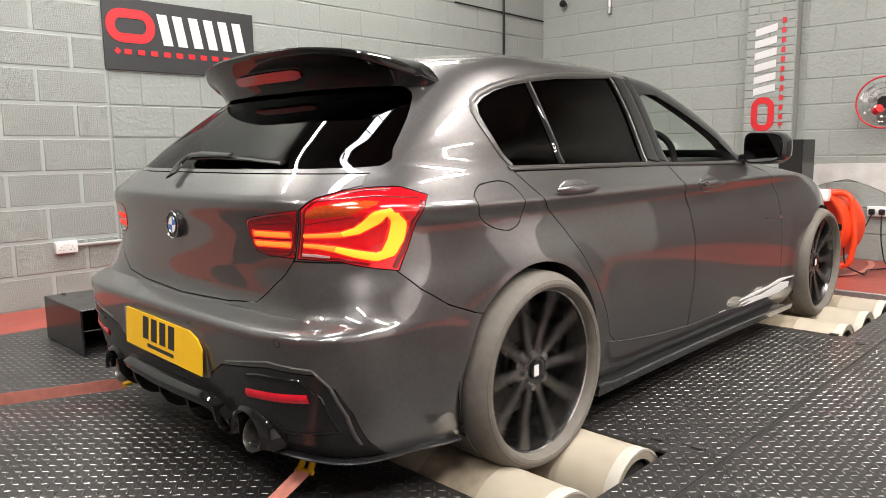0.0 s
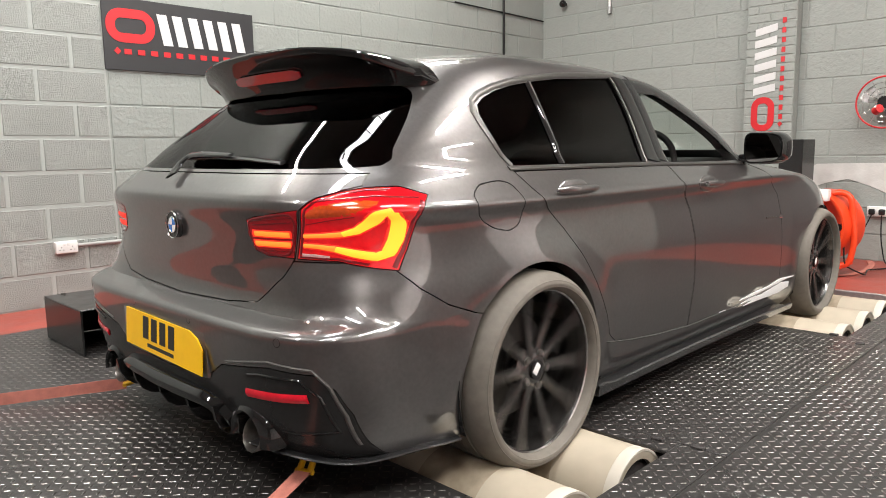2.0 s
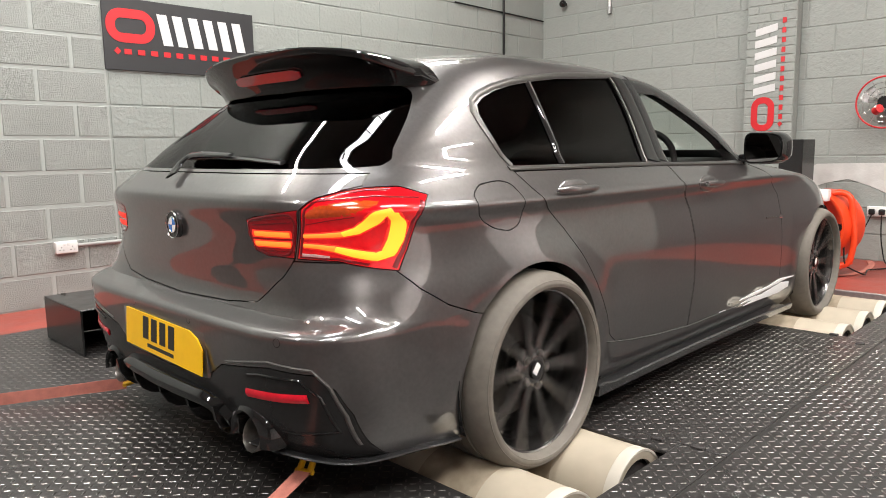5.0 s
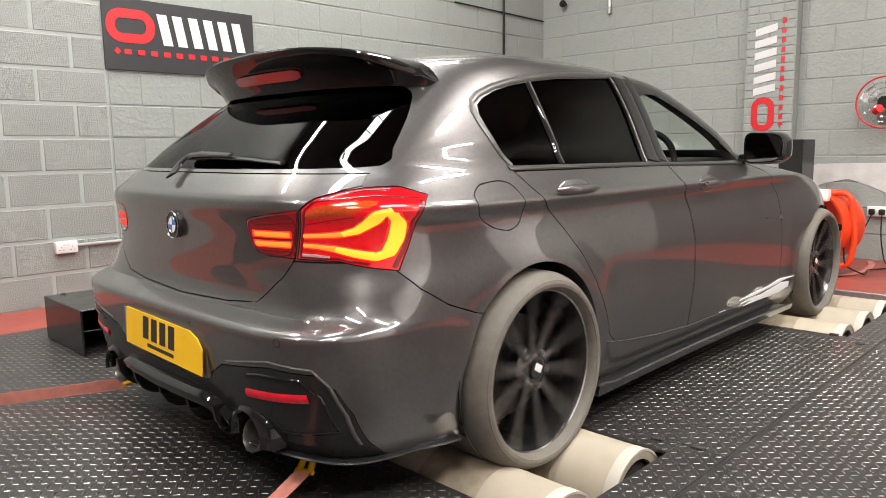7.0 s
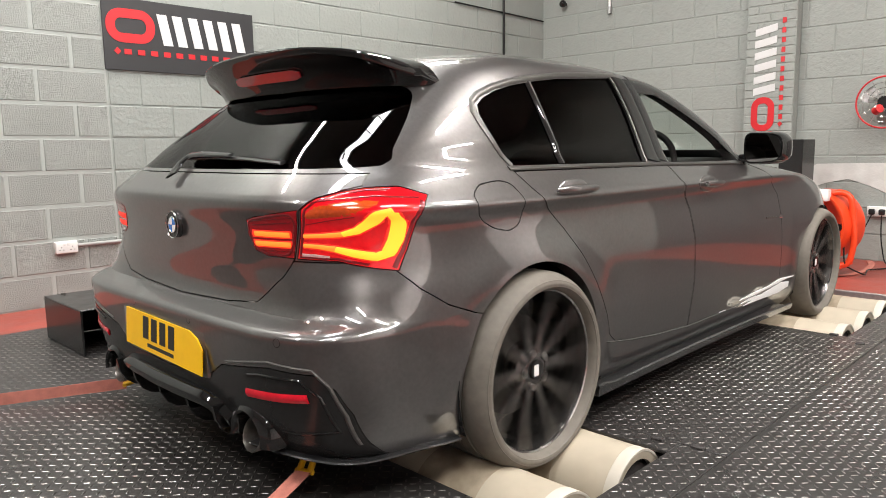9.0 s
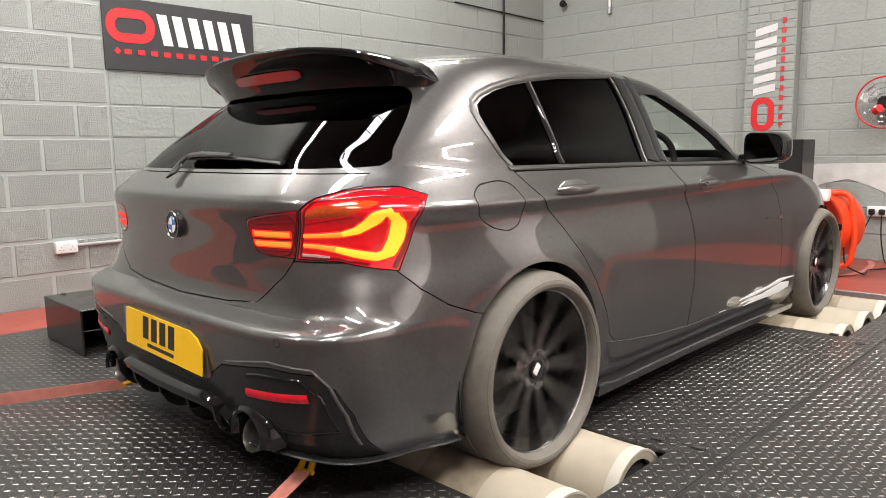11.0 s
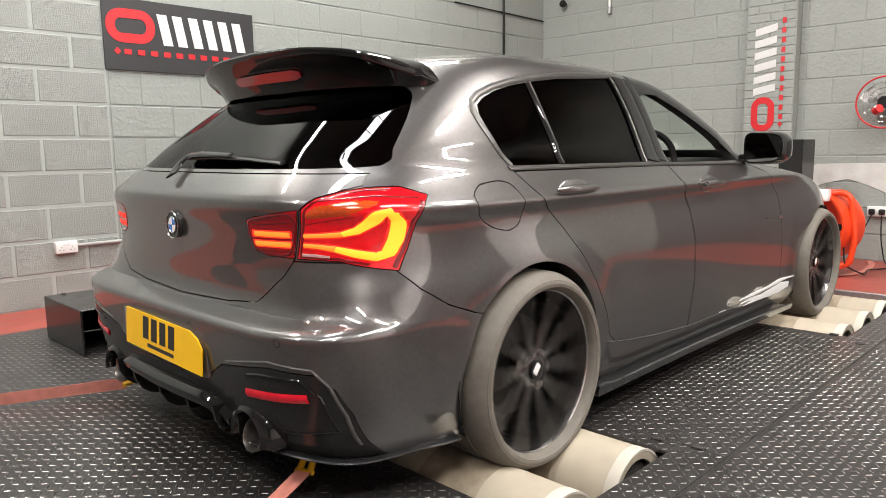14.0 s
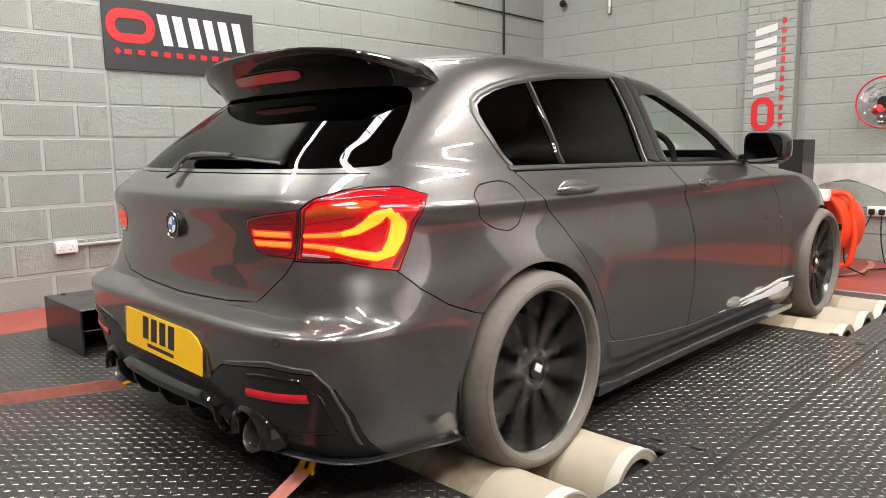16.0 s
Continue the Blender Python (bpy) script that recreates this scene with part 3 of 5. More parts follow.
# glowing bars of the tail lights
UP = [(0.615, 0.784), (0.66, 0.786), (0.707, 0.790), (0.735, 0.799), (0.762, 0.821), (0.782, 0.842), (0.800, 0.851)]
LOW = [(0.612, 0.759), (0.65, 0.757), (0.69, 0.751), (0.729, 0.739), (0.766, 0.729), (0.782, 0.737), (0.790, 0.770), (0.7955, 0.81), (0.801, 0.846)]
for s in (-1, 1):
    put = on_tail(s)
    # far lamp's bars get dimmer, redder emitters in place of its deep lens edge
    bright, mid = (M["led"], M["led_warm"]) if s < 0 else (M["led_warm"], M["led_dim"])
    for path, wid in ((UP, [0.010, 0.011, 0.013, 0.018, 0.021, 0.020, 0.015]), (LOW, [0.010, 0.011, 0.015, 0.020, 0.022, 0.022, 0.020, 0.018, 0.014])):
        ribbon(path[:3], 0.02, 0.003, 0.005, put, mid, "light_bar", lamps[s], "glowing orange light bar", across=4, widths=wid[:3], step=0.008)
        ribbon(path[2:], 0.02, 0.003, 0.005, put, bright, "light_bar", lamps[s], "glowing amber light bar", across=4, widths=wid[2:], step=0.006)
        ribbon(path, 0.02, 0.0015, 0.004, put, M["led_dim"], "light_bar_rim", lamps[s], across=4, widths=[w + 0.007 for w in wid], step=0.008)
    for zz, hh in ((0.7845, 0.014), (0.7575, 0.014)):
        ribbon([(0.446, zz), (0.574, zz + 0.001)], hh, 0.003, 0.005, put, mid, "light_bar", inner_lamp[s], across=3, step=0.01)
        ribbon([(0.436, zz), (0.580, zz + 0.001)], hh + 0.007, 0.0015, 0.004, put, M["led_dim"], "light_bar_rim", inner_lamp[s], across=3, step=0.01)
    ribbon([(0.632, 0.836), (0.66, 0.848), (0.70, 0.856), (0.74, 0.862), (0.772, 0.872)], 0.03, 0.0012, 0.004, put, M["amber_lens"], "indicator", lamps[s], "amber indicator lens", across=4, widths=[0.012, 0.036, 0.046, 0.040, 0.012], step=0.01)
    ribbon([(0.64, 0.874), (0.70, 0.884), (0.76, 0.889), (0.812, 0.881)], 0.004, 0.002, 0.003, put, M["lens_edge"], "lens_rib", lamps[s], step=0.01)
    ribbon([(0.625, 0.815), (0.68, 0.826), (0.74, 0.836)], 0.002, 0.002, 0.003, put, M["lens_edge"], "lens_rib", lamps[s], step=0.01)
    ribbon([(0.605, 0.732), (0.64, 0.731), (0.676, 0.727)], 0.011, 0.0015, 0.003, put, M["reversing"], "reversing_lens", lamps[s], "clear reversing lens", step=0.01)
    # dark moulded borders of the two lenses
    ribbon([(0.762, 0.905), (0.727, 0.904), (0.692, 0.895), (0.656, 0.879), (0.632, 0.855), (0.615, 0.80), (0.599, 0.728), (0.694, 0.725), (0.755, 0.709)], 0.007, 0.0018, 0.004, put, M["lens_edge"], "lens_border", lamps[s], "dark red lens border", step=0.012)
    ribbon([(-0.425, 0.874), (-0.446, 0.842), (-0.460, 0.797), (-0.481, 0.744), (-0.507, 0.698)], 0.012, 0.0018, 0.004, on_side(s), M["lens_edge"], "lens_border", lamps[s], step=0.012)
    ribbon(round_outline(grow(LAMP_IN, -0.007), 4, 0.3), 0.008, 0.0018, 0.004, put, M["lens_edge"], "lens_border", inner_lamp[s], "dark red lens border", closed=True, step=0.012)
    for zz in (0.808, 0.820, 0.741):
        ribbon([(0.440, zz), (0.585, zz + 0.012 if zz > 0.8 else zz)], 0.0025, 0.0016, 0.003, put, M["lens_edge"], "lens_rib", inner_lamp[s], step=0.01)

# ---- spoiler, lights and badges of the tail ----
def tail_z(x, y):
    """Height at which the tail's surface lies at x."""
    a, b = 0.95, 1.37
    for _ in range(24):
        m = (a + b) / 2
        a, b = (m, b) if rear_x(y, m) < x else (a, m)
    return a


LIP_X = smooth_table([(0.0, -0.435), (0.2, -0.425), (0.42, -0.38), (0.5, -0.33), (0.56, -0.25), (0.60, -0.20)])
LIP_Z = smooth_table([(0.0, 1.338), (0.2, 1.334), (0.40, 1.318), (0.46, 1.308), (0.52, 1.285), (0.56, 1.262), (0.60, 1.243)])
FOOT_Z = smooth_table([(0.0, 1.206), (0.40, 1.204), (0.52, 1.203), (0.60, 1.205)])
bm = bmesh.new()
rings = []
for i in range(59):
    y = -0.58 + 0.02 * i
    k = abs(y)
    xl, zl, fz = LIP_X(k), LIP_Z(k), FOOT_Z(k)
    ax = -0.02 - 0.10 * (k / 0.6) ** 2
    az = tail_z(ax, k) + 0.002
    gx = rear_x(k, fz) - 0.012
    pts = [(ax, az - 0.02), (ax, az), (ax * 0.5 + xl * 0.5, (az + zl) / 2 + 0.014 * (1 - k / 0.6)), (xl + 0.03, zl + 0.003), (xl + 0.004, zl), (xl, zl - 0.006), (xl + 0.006, zl - 0.022),
           (xl * 0.6 + gx * 0.4 + 0.012, zl * 0.6 + fz * 0.4), (gx - 0.004, fz + 0.012), (gx + 0.002, fz), (gx + 0.05, fz + 0.01)]
    rings.append([bm.verts.new((px, y, pz)) for px, pz in pts])
for a, b in zip(rings, rings[1:]):
    for j in range(len(a)):
        l = (j + 1) % len(a)
        bm.faces.new((a[j], a[l], b[l], b[j]))
bm.faces.new(rings[0])
bm.faces.new(rings[-1][::-1])
bmesh.ops.recalc_face_normals(bm, faces=bm.faces)
spoiler = part("roof_spoiler", bm, M["black_gloss"], car, "gloss black roof spoiler", 38)


def spoiler_face(y, t):
    """Point on the lower half of the spoiler's rear face, t from its middle to its foot."""
    k = abs(y)
    xl, zl, fz = LIP_X(k), LIP_Z(k), FOOT_Z(k)
    gx = rear_x(k, fz) - 0.012
    ax, az, bx, bz = xl * 0.6 + gx * 0.4 + 0.012, zl * 0.6 + fz * 0.4, gx - 0.004, fz + 0.012
    return ax + (bx - ax) * t, az + (bz - az) * t


bm = bmesh.new()
rows = []
for i in range(13):
    y = -0.20 + 0.40 * i / 12
    edge = 1 if 0 < i < 12 else 0.55
    c = []
    for t in (0.5 - 0.42 * edge, 0.5, 0.5 + 0.42 * edge):
        px, pz = spoiler_face(y, 0.40 + (t - 0.5) * 0.55)
        c.append(bm.verts.new((px - 0.004, y, pz)))
    rows.append(c)
for a, b in zip(rows, rows[1:]):
    for j in range(2):
        bm.faces.new((a[j], a[j + 1], b[j + 1], b[j]))
bmesh.ops.recalc_face_normals(bm, faces=bm.faces)
bmesh.ops.solidify(bm, geom=bm.faces[:], thickness=0.004)
part("brake_light", bm, M["red_lens"], spoiler, "dark red high brake light")

put = on_tail(-1)
ribbon([(-0.06, 0.936), (-0.085, 0.975), (-0.07, 1.000), (0.02, 1.004), (0.20, 1.000)], 0.02, 0.040, 0.014, put, M["black_satin"], "wiper_arm", car, "black rear wiper arm", widths=[0.034, 0.03, 0.02, 0.016, 0.012])
ribbon([(-0.08, 0.990), (0.10, 0.995), (0.30, 0.987), (0.445, 0.976)], 0.012, 0.020, 0.018, put, M["black_satin"], "wiper_blade", car)
for s in (-1, 1):
    p2 = on_tail(s)
    rf = ribbon([(0.487, 0.356), (0.60, 0.364), (0.705, 0.374)], 0.024, 0.006, 0.010, p2, M["reflector"], "reflector", rear_bumper, "long red reflector", step=0.02)
    # the strip's grey paints the light caught along the panel's edge
    ribbon([(0.40, 0.428), (0.595, 0.462), (0.728, 0.455), (0.758, 0.41), (0.772, 0.325), (0.770, 0.235)], 0.0075, 0.006, 0.010, p2, M["edge_highlight"], "diffuser_edge", diffuser, "black edge strip with its lit edge painted grey", step=0.02)
    ribbon([(0.50, 0.41), (0.56, 0.42), (0.69, 0.424), (0.735, 0.38), (0.752, 0.28), (0.64, 0.262), (0.60, 0.262)], 0.008, 0.005, 0.009, p2, M["black_gloss"], "vent_frame", diffuser, step=0.02)
    for ysens, zsens in ((0.638, 0.52), (0.196, 0.516)):
        bm = bmesh.new()
        c = Vector(p2(ysens, zsens, 0.0))
        n = Vector(p2(ysens, zsens, 0.01)) - c
        cyl(bm, c - n * 0.5, c + n * 0.02, 0.0105, 20)
        part("parking_sensor", bm, M["car"], rear_bumper)
        bm = bmesh.new()
        cyl(bm, c - n * 0.5, c + n * 0.005, 0.0122, 20)
        part("sensor_ring", bm, M["black_satin"], rear_bumper)

# roundel on the tailgate
bm = bmesh.new()
cyl(bm, (-0.722, 0, 0.783), (-0.742, 0, 0.783), 0.043, 40, 0.041)
roundel = part("badge", bm, M["black_gloss"], tailgate, "round black badge with blue and white quarters")
for r, nm, mt in ((0.0425, "badge_rim", "chrome"), (0.026, "badge_ring", "chrome")):
    bm = bmesh.new()
    prev = []
    for i in range(48):
        a = i / 48 * math.tau
        prev.append([bm.verts.new((-0.7435 + dx, (r + dr) * math.cos(a), 0.783 + (r + dr) * math.sin(a))) for dx, dr in ((0, -0.0018), (-0.002, 0), (0, 0.0018))])
    for i in range(48):
        a, b = prev[i], prev[(i + 1) % 48]
        for j in range(2):
            bm.faces.new((a[j], a[j + 1], b[j + 1], b[j]))
    part(nm, bm, M[mt], roundel)
for q in range(4):
    bm = bmesh.new()
    vs = [bm.verts.new((-0.7436, 0, 0.783))] + [bm.verts.new((-0.7436, 0.0245 * math.cos((q + i / 8) * math.pi / 2), 0.783 + 0.0245 * math.sin((q + i / 8) * math.pi / 2))) for i in range(9)]
    bm.faces.new(vs)
    part("badge_quarter", bm, M["blue" if q % 2 else "white_ink"], roundel)

# licence plate: bars stand in for its characters
PT = pose(-0.807, -0.014, 0.427, 1.0, 3.5, 0)
bm = bmesh.new()
shape = [(-0.272, -0.061), (0.268, -0.061), (0.268, 0.061), (-0.190, 0.061), (-0.240, 0.045), (-0.272, 0.018)]
f0 = [bm.verts.new((0, y, z)) for y, z in shape]
f1 = [bm.verts.new((-0.004, y, z)) for y, z in shape]
bm.faces.new(f0)
bm.faces.new(f1[::-1])
for i in range(len(shape)):
    j = (i + 1) % len(shape)
    bm.faces.new((f0[i], f1[i], f1[j], f0[j]))
bmesh.ops.recalc_face_normals(bm, faces=bm.faces)
plate = part("number_plate", bm, M["plate_yellow"], car, "yellow rear number plate with dark characters")
plate.matrix_local = PT
for i in range(4):
    y = 0.112 - 0.062 * i
    bm = boxed(-0.0052, -0.004, y - 0.021, y + 0.021, -0.022, 0.052, 0.0005)
    part("character_bar", bm, M["ink"], plate)
part("script_bar", boxed(-0.0050, -0.004, -0.09, 0.098, -0.046, -0.034, 0.0004), M["ink"], plate)
bm = bmesh.new()
box(bm, -0.803, -0.78, -0.295, 0.295, 0.350, 0.500, 0.012, 2)
part("plate_recess", bm, M["car"], rear_bumper)

# ---- diffuser fins, tailpipes, splitter, skirts ----
FIN = [(-0.815, 0.285), (-0.806, 0.240), (-0.785, 0.203), (-0.757, 0.183), (-0.72, 0.174), (-0.60, 0.165), (-0.52, 0.20), (-0.52, 0.285)]
for y in (-0.335, -0.165, 0.03, 0.225, 0.36):
    bm = prism(FIN, "y", y - 0.007, y + 0.007)
    part("diffuser_fin", bm, M["black_gloss"], car)
bm = bmesh.new()
rows = []
for i in range(25):
    y = 0.40 - 0.78 * i / 24
    e = max(0.0, (abs(y - 0.01) - 0.27) / 0.12)
    dz, dx = -0.050 * e ** 1.3, 0.018 * (y / 0.36) ** 2 + 0.02 * e
    rows.append([bm.verts.new((x + dx, y, z + dz)) for x, z in ((-0.74, 0.326), (-0.800, 0.318), (-0.826, 0.303), (-0.830, 0.297), (-0.826, 0.279), (-0.818, 0.268), (-0.77, 0.258), (-0.70, 0.286))])
for a, b in zip(rows, rows[1:]):
    for j in range(8):
        bm.faces.new((a[j], a[(j + 1) % 8], b[(j + 1) % 8], b[j]))
bm.faces.new(rows[0])
bm.faces.new(rows[-1][::-1])
bmesh.ops.recalc_face_normals(bm, faces=bm.faces)
part("diffuser_blade", bm, M["black_gloss"], car, "gloss black diffuser blade")
part("diffuser_floor", boxed(-0.66, -0.40, -0.40, 0.40, 0.16, 0.30, 0.01), M["black_satin"], car)
for s in (-1, 1):
    bm = bmesh.new()
    n = 32
    prof = [(-0.75, 0.040), (-0.765, 0.045), (-0.76, 0.049), (-0.52, 0.049), (-0.52, 0.040)]
    rr = [[bm.verts.new((x + 0.012 * math.sin(i / n * math.tau), s * 0.462 + r * math.cos(i / n * math.tau), 0.219 + r * math.sin(i / n * math.tau))) for i in range(n)] for x, r in prof]
    for a, b in zip(rr, rr[1:] + rr[:1]):
        for i in range(n):
            j = (i + 1) % n
            bm.faces.new((a[i], a[j], b[j], b[i]))
    bmesh.ops.recalc_face_normals(bm, faces=bm.faces)
    part("tailpipe", bm, M["pipe"], car, "sooty grey steel tailpipe")
    bm = bmesh.new()
    rows = []
    for i in range(29):
        a = radians(-8 + 196 * i / 28)
        rows.append([bm.verts.new((x, s * (0.462 + r * math.cos(a) * (1.12 if math.cos(a) > 0 else 1.0)), 0.219 + r * math.sin(a) * 1.02)) for x, r in ((-0.64, 0.060), (-0.762, 0.064), (-0.784, 0.068), (-0.788, 0.075), (-0.783, 0.083), (-0.765, 0.103), (-0.64, 0.110))])
    for a, b in zip(rows, rows[1:]):
        for j in range(7):
            bm.faces.new((a[j], a[(j + 1) % 7], b[(j + 1) % 7], b[j]))
    bm.faces.new(rows[0])
    bm.faces.new(rows[-1][::-1])
    bmesh.ops.recalc_face_normals(bm, faces=bm.faces)
    part("pipe_cowl", bm, M["black_gloss"], car, "gloss black cowl over the tailpipe", 50)
    bm = bmesh.new()
    cyl(bm, (-0.62, s * 0.462, 0.219), (-0.60, s * 0.462, 0.219), 0.037, 24)
    part("pipe_bore", bm, M["ink"], car)
    # lip under the bumper
    bm = bmesh.new()
    base = [(x, y) for x, y in section(0.20) if y > 0.40 and x < -0.26]
    rows = []
    for i, (x, y) in enumerate(base):
        x0, y0 = base[max(i - 1, 0)]
        x1, y1 = base[min(i + 1, len(base) - 1)]
        d = Vector((x1 - x0, y1 - y0)).normalized()
        nx, ny = -d.y, d.x
        if nx * 1 - ny * 0.3 > 0 and i == 0:
            nx, ny = -nx, -ny
        o = Vector((-abs(nx), abs(ny)))
        out = 0.018
        z = 0.180 + 0.004 * math.sin(i * 0.4)
        rows.append([bm.verts.new((x + o.x * k, s * (y + o.y * k), z + h)) for k, h in ((-0.06, 0.010), (out, 0.009), (out + 0.004, 0.006), (out, 0.002), (-0.06, 0.0))])
    for a, b in zip(rows, rows[1:]):
        for j in range(5):
            bm.faces.new((a[j], a[(j + 1) % 5], b[(j + 1) % 5], b[j]))
    bm.faces.new(rows[0])
    bm.faces.new(rows[-1][::-1])
    bmesh.ops.recalc_face_normals(bm, faces=bm.faces)
    part("rear_splitter", bm, M["carbon"], car, "scuffed gloss black rear splitter lip")
    # side skirt blade
    bm = bmesh.new()
    rows = []
    for i in range(40):
        x = 0.33 + 1.86 * i / 39
        wob = 0.012 * math.exp(-((x - 0.36) / 0.05) ** 2)
        y = 0.895 - 0.01 * math.cos((x - 1.2) * 2)
        rows.append([bm.verts.new((x, s * yy, zz)) for yy, zz in ((y - 0.10, 0.160), (y - 0.02, 0.158), (y, 0.178 + wob), (y + 0.008, 0.174 + wob), (y + 0.002, 0.146), (y - 0.10, 0.142))])
    for a, b in zip(rows, rows[1:]):
        for j in range(6):
            bm.faces.new((a[j], a[(j + 1) % 6], b[(j + 1) % 6], b[j]))
    bm.faces.new(rows[0])
    bm.faces.new(rows[-1][::-1])
    bmesh.ops.recalc_face_normals(bm, faces=bm.faces)
    part("side_skirt", bm, M["carbon"], car, "scuffed black side skirt blade", 30)
    # crease along the sill
    ribbon([(0.42, 0.318), (0.50, 0.302), (0.62, 0.284), (0.80, 0.266), (1.09, 0.246), (1.5, 0.247), (2.12, 0.262)], 0.006, 0.003, 0.006, on_side(s), M["car"], "sill_crease", car)

# torn white vinyl behind the front wheel
for path, wd in (([(1.62, 0.272), (1.80, 0.279), (1.98, 0.284), (2.12, 0.296), (2.29, 0.302)], [0.003, 0.016, 0.012, 0.02, 0.004]), ([(1.68, 0.235), (1.86, 0.245), (2.02, 0.250), (2.16, 0.256), (2.25, 0.262)], [0.003, 0.022, 0.04, 0.055, 0.03]),
                 ([(1.64, 0.252), (1.76, 0.256), (1.9, 0.258)], [0.002, 0.014, 0.004])):
    ribbon(path, 0.02, 0.0045, 0.004, on_side(-1), M["white_ink"], "torn_vinyl", car, "torn white vinyl graphic", widths=wd, step=0.03, across=2)
ribbon([(1.40, 0.253), (1.47, 0.251)], 0.004, 0.004, 0.003, on_side(-1), M["white_ink"], "scratch", car)

for s in (-1, 1):
    ribbon([(2.03, 0.643), (2.075, 0.641)], 0.014, 0.004, 0.005, on_side(s), M["chrome"], "wing_badge", car, "small chrome wing badge")
    ribbon([(1.86, 0.650), (2.0, 0.645)], 0.006, 0.003, 0.004, on_side(s), M["satin"], "wing_strip", car)

# ---- door handles, mirrors ----
for s in (-1, 1):
    for (x0, x1, zc), door in (((0.118, 0.355, 0.873), doors[s, 0]), ((1.075, 1.325, 0.850), doors[s, 1])):
        bm = bmesh.new()
        rows = []
        for i in range(17):
            t = i / 16
            x = x0 + (x1 - x0) * t
            e = math.sin(math.pi * min(max(t, 0.02), 0.98)) ** 0.35
            yb = side_y(x, zc) + 0.008 + 0.020 * e
            rows.append([bm.verts.new((x, s * (yb + 0.009 * e * math.cos(a)), zc + 0.0155 * e * math.sin(a))) for a in [k * math.tau / 12 for k in range(12)]])
        for a, b in zip(rows, rows[1:]):
            for j in range(12):
                bm.faces.new((a[j], a[(j + 1) % 12], b[(j + 1) % 12], b[j]))
        bm.faces.new(rows[0])
        bm.faces.new(rows[-1][::-1])
        bmesh.ops.recalc_face_normals(bm, faces=bm.faces)
        part("handle", bm, M["car"], door, "body-coloured pull handle", 60)
        xm = x0 + (x1 - x0) * 0.5
        bm = bmesh.new()
        bmesh.ops.create_uvsphere(bm, u_segments=28, v_segments=14, radius=1.0, matrix=Matrix.LocRotScale((xm, s * (side_y(xm, zc) - 0.006), zc - 0.002), None, (0.085, 0.010, 0.036)))
        part("handle_cup", bm, M["car"], door, "", 60)
        if x0 > 1 or s > 0:
            bm = bmesh.new()
            cyl(bm, (x0 + 0.03, s * (side_y(x0, zc) + 0.03), zc), (x0 + 0.03, s * (side_y(x0, zc) + 0.041), zc), 0.008, 16)
            part("lock", bm, M["chrome"], door)
    # mirror
    bm = bmesh.new()
    prof = [(0.115, 0.93, 0.92), (0.09, 1.0, 1.0), (0.03, 1.02, 1.03), (-0.02, 0.9, 0.88), (-0.055, 0.6, 0.55), (-0.07, 0.2, 0.2)]
    n = 28
    rows = []
    for dx, ky, kz in prof:
        rows.append([bm.verts.new((1.70 - dx + 0.06, s * (0.922 + 0.094 * ky * math.copysign(abs(math.cos(a)) ** 0.5, math.cos(a))), 0.992 + (0.074 - 0.012 * math.cos(a)) * kz * math.copysign(abs(math.sin(a)) ** 0.5, math.sin(a)))) for a in [k * math.tau / n for k in range(n)]])
    for a, b in zip(rows, rows[1:]):
        for j in range(n):
            bm.faces.new((a[j], a[(j + 1) % n], b[(j + 1) % n], b[j]))
    bm.faces.new(rows[-1][::-1])
    bm.faces.new(rows[0])
    bmesh.ops.recalc_face_normals(bm, faces=bm.faces)
    mirror = part("door_mirror", bm, M["black_gloss"], car, "gloss black door mirror")
    bm = bmesh.new()
    ring = [bm.verts.new((1.644, s * (0.922 + 0.080 * math.copysign(abs(math.cos(a)) ** 0.5, math.cos(a))), 0.992 + (0.062 - 0.011 * math.cos(a)) * math.copysign(abs(math.sin(a)) ** 0.5, math.sin(a)))) for a in [k * math.tau / n for k in range(n)]]
    bm.faces.new(ring[::-1] if s < 0 else ring)
    part("mirror_glass", bm, M["mirror"], mirror, "mirror glass")
    bm = bmesh.new()
    box(bm, 1.66, 1.74, min(s * 0.80, s * 0.87), max(s * 0.80, s * 0.87), 0.925, 0.965, 0.012, 2)
    part("mirror_foot", bm, M["black_gloss"], mirror)

# ---- cabin ----
for s in (-1, 1):
    bm = bmesh.new()
    box(bm, 0.72, 0.92, s * 0.38 - 0.24, s * 0.38 + 0.24, 0.45, 1.0, 0.07, 3)
    box(bm, 0.75, 1.28, s * 0.38 - 0.25, s * 0.38 + 0.25, 0.40, 0.56, 0.06, 3)
    box(bm, 0.72, 0.82, s * 0.38 - 0.13, s * 0.38 + 0.13, 1.02, 1.19, 0.04, 3)
    part("front_seat", bm, M["cabin"], car)
bm = bmesh.new()
box(bm, 1.62, 2.0, -0.70, 0.70, 0.55, 0.945, 0.06, 3)
part("dashboard", bm, M["cabin"], car)
bm = bmesh.new()
box(bm, 0.0, 0.25, -0.62, 0.62, 0.42, 0.97, 0.06, 3)
part("rear_seat", bm, M["cabin"], car)
bm = bmesh.new()
prev = []
for i in range(36):
    a = i / 36 * math.tau
    c = Vector((1.50, -0.37, 0.90)) + Vector((0.06 * math.sin(a), 0.19 * math.cos(a), 0.18 * math.sin(a)))
    rad = (c - Vector((1.50, -0.37, 0.90))).normalized()
    prev.append([bm.verts.new(c + rad * 0.016 * math.cos(b) + Vector((-1, 0, 0.3)).normalized() * 0.016 * math.sin(b)) for b in [k * math.tau / 8 for k in range(8)]])
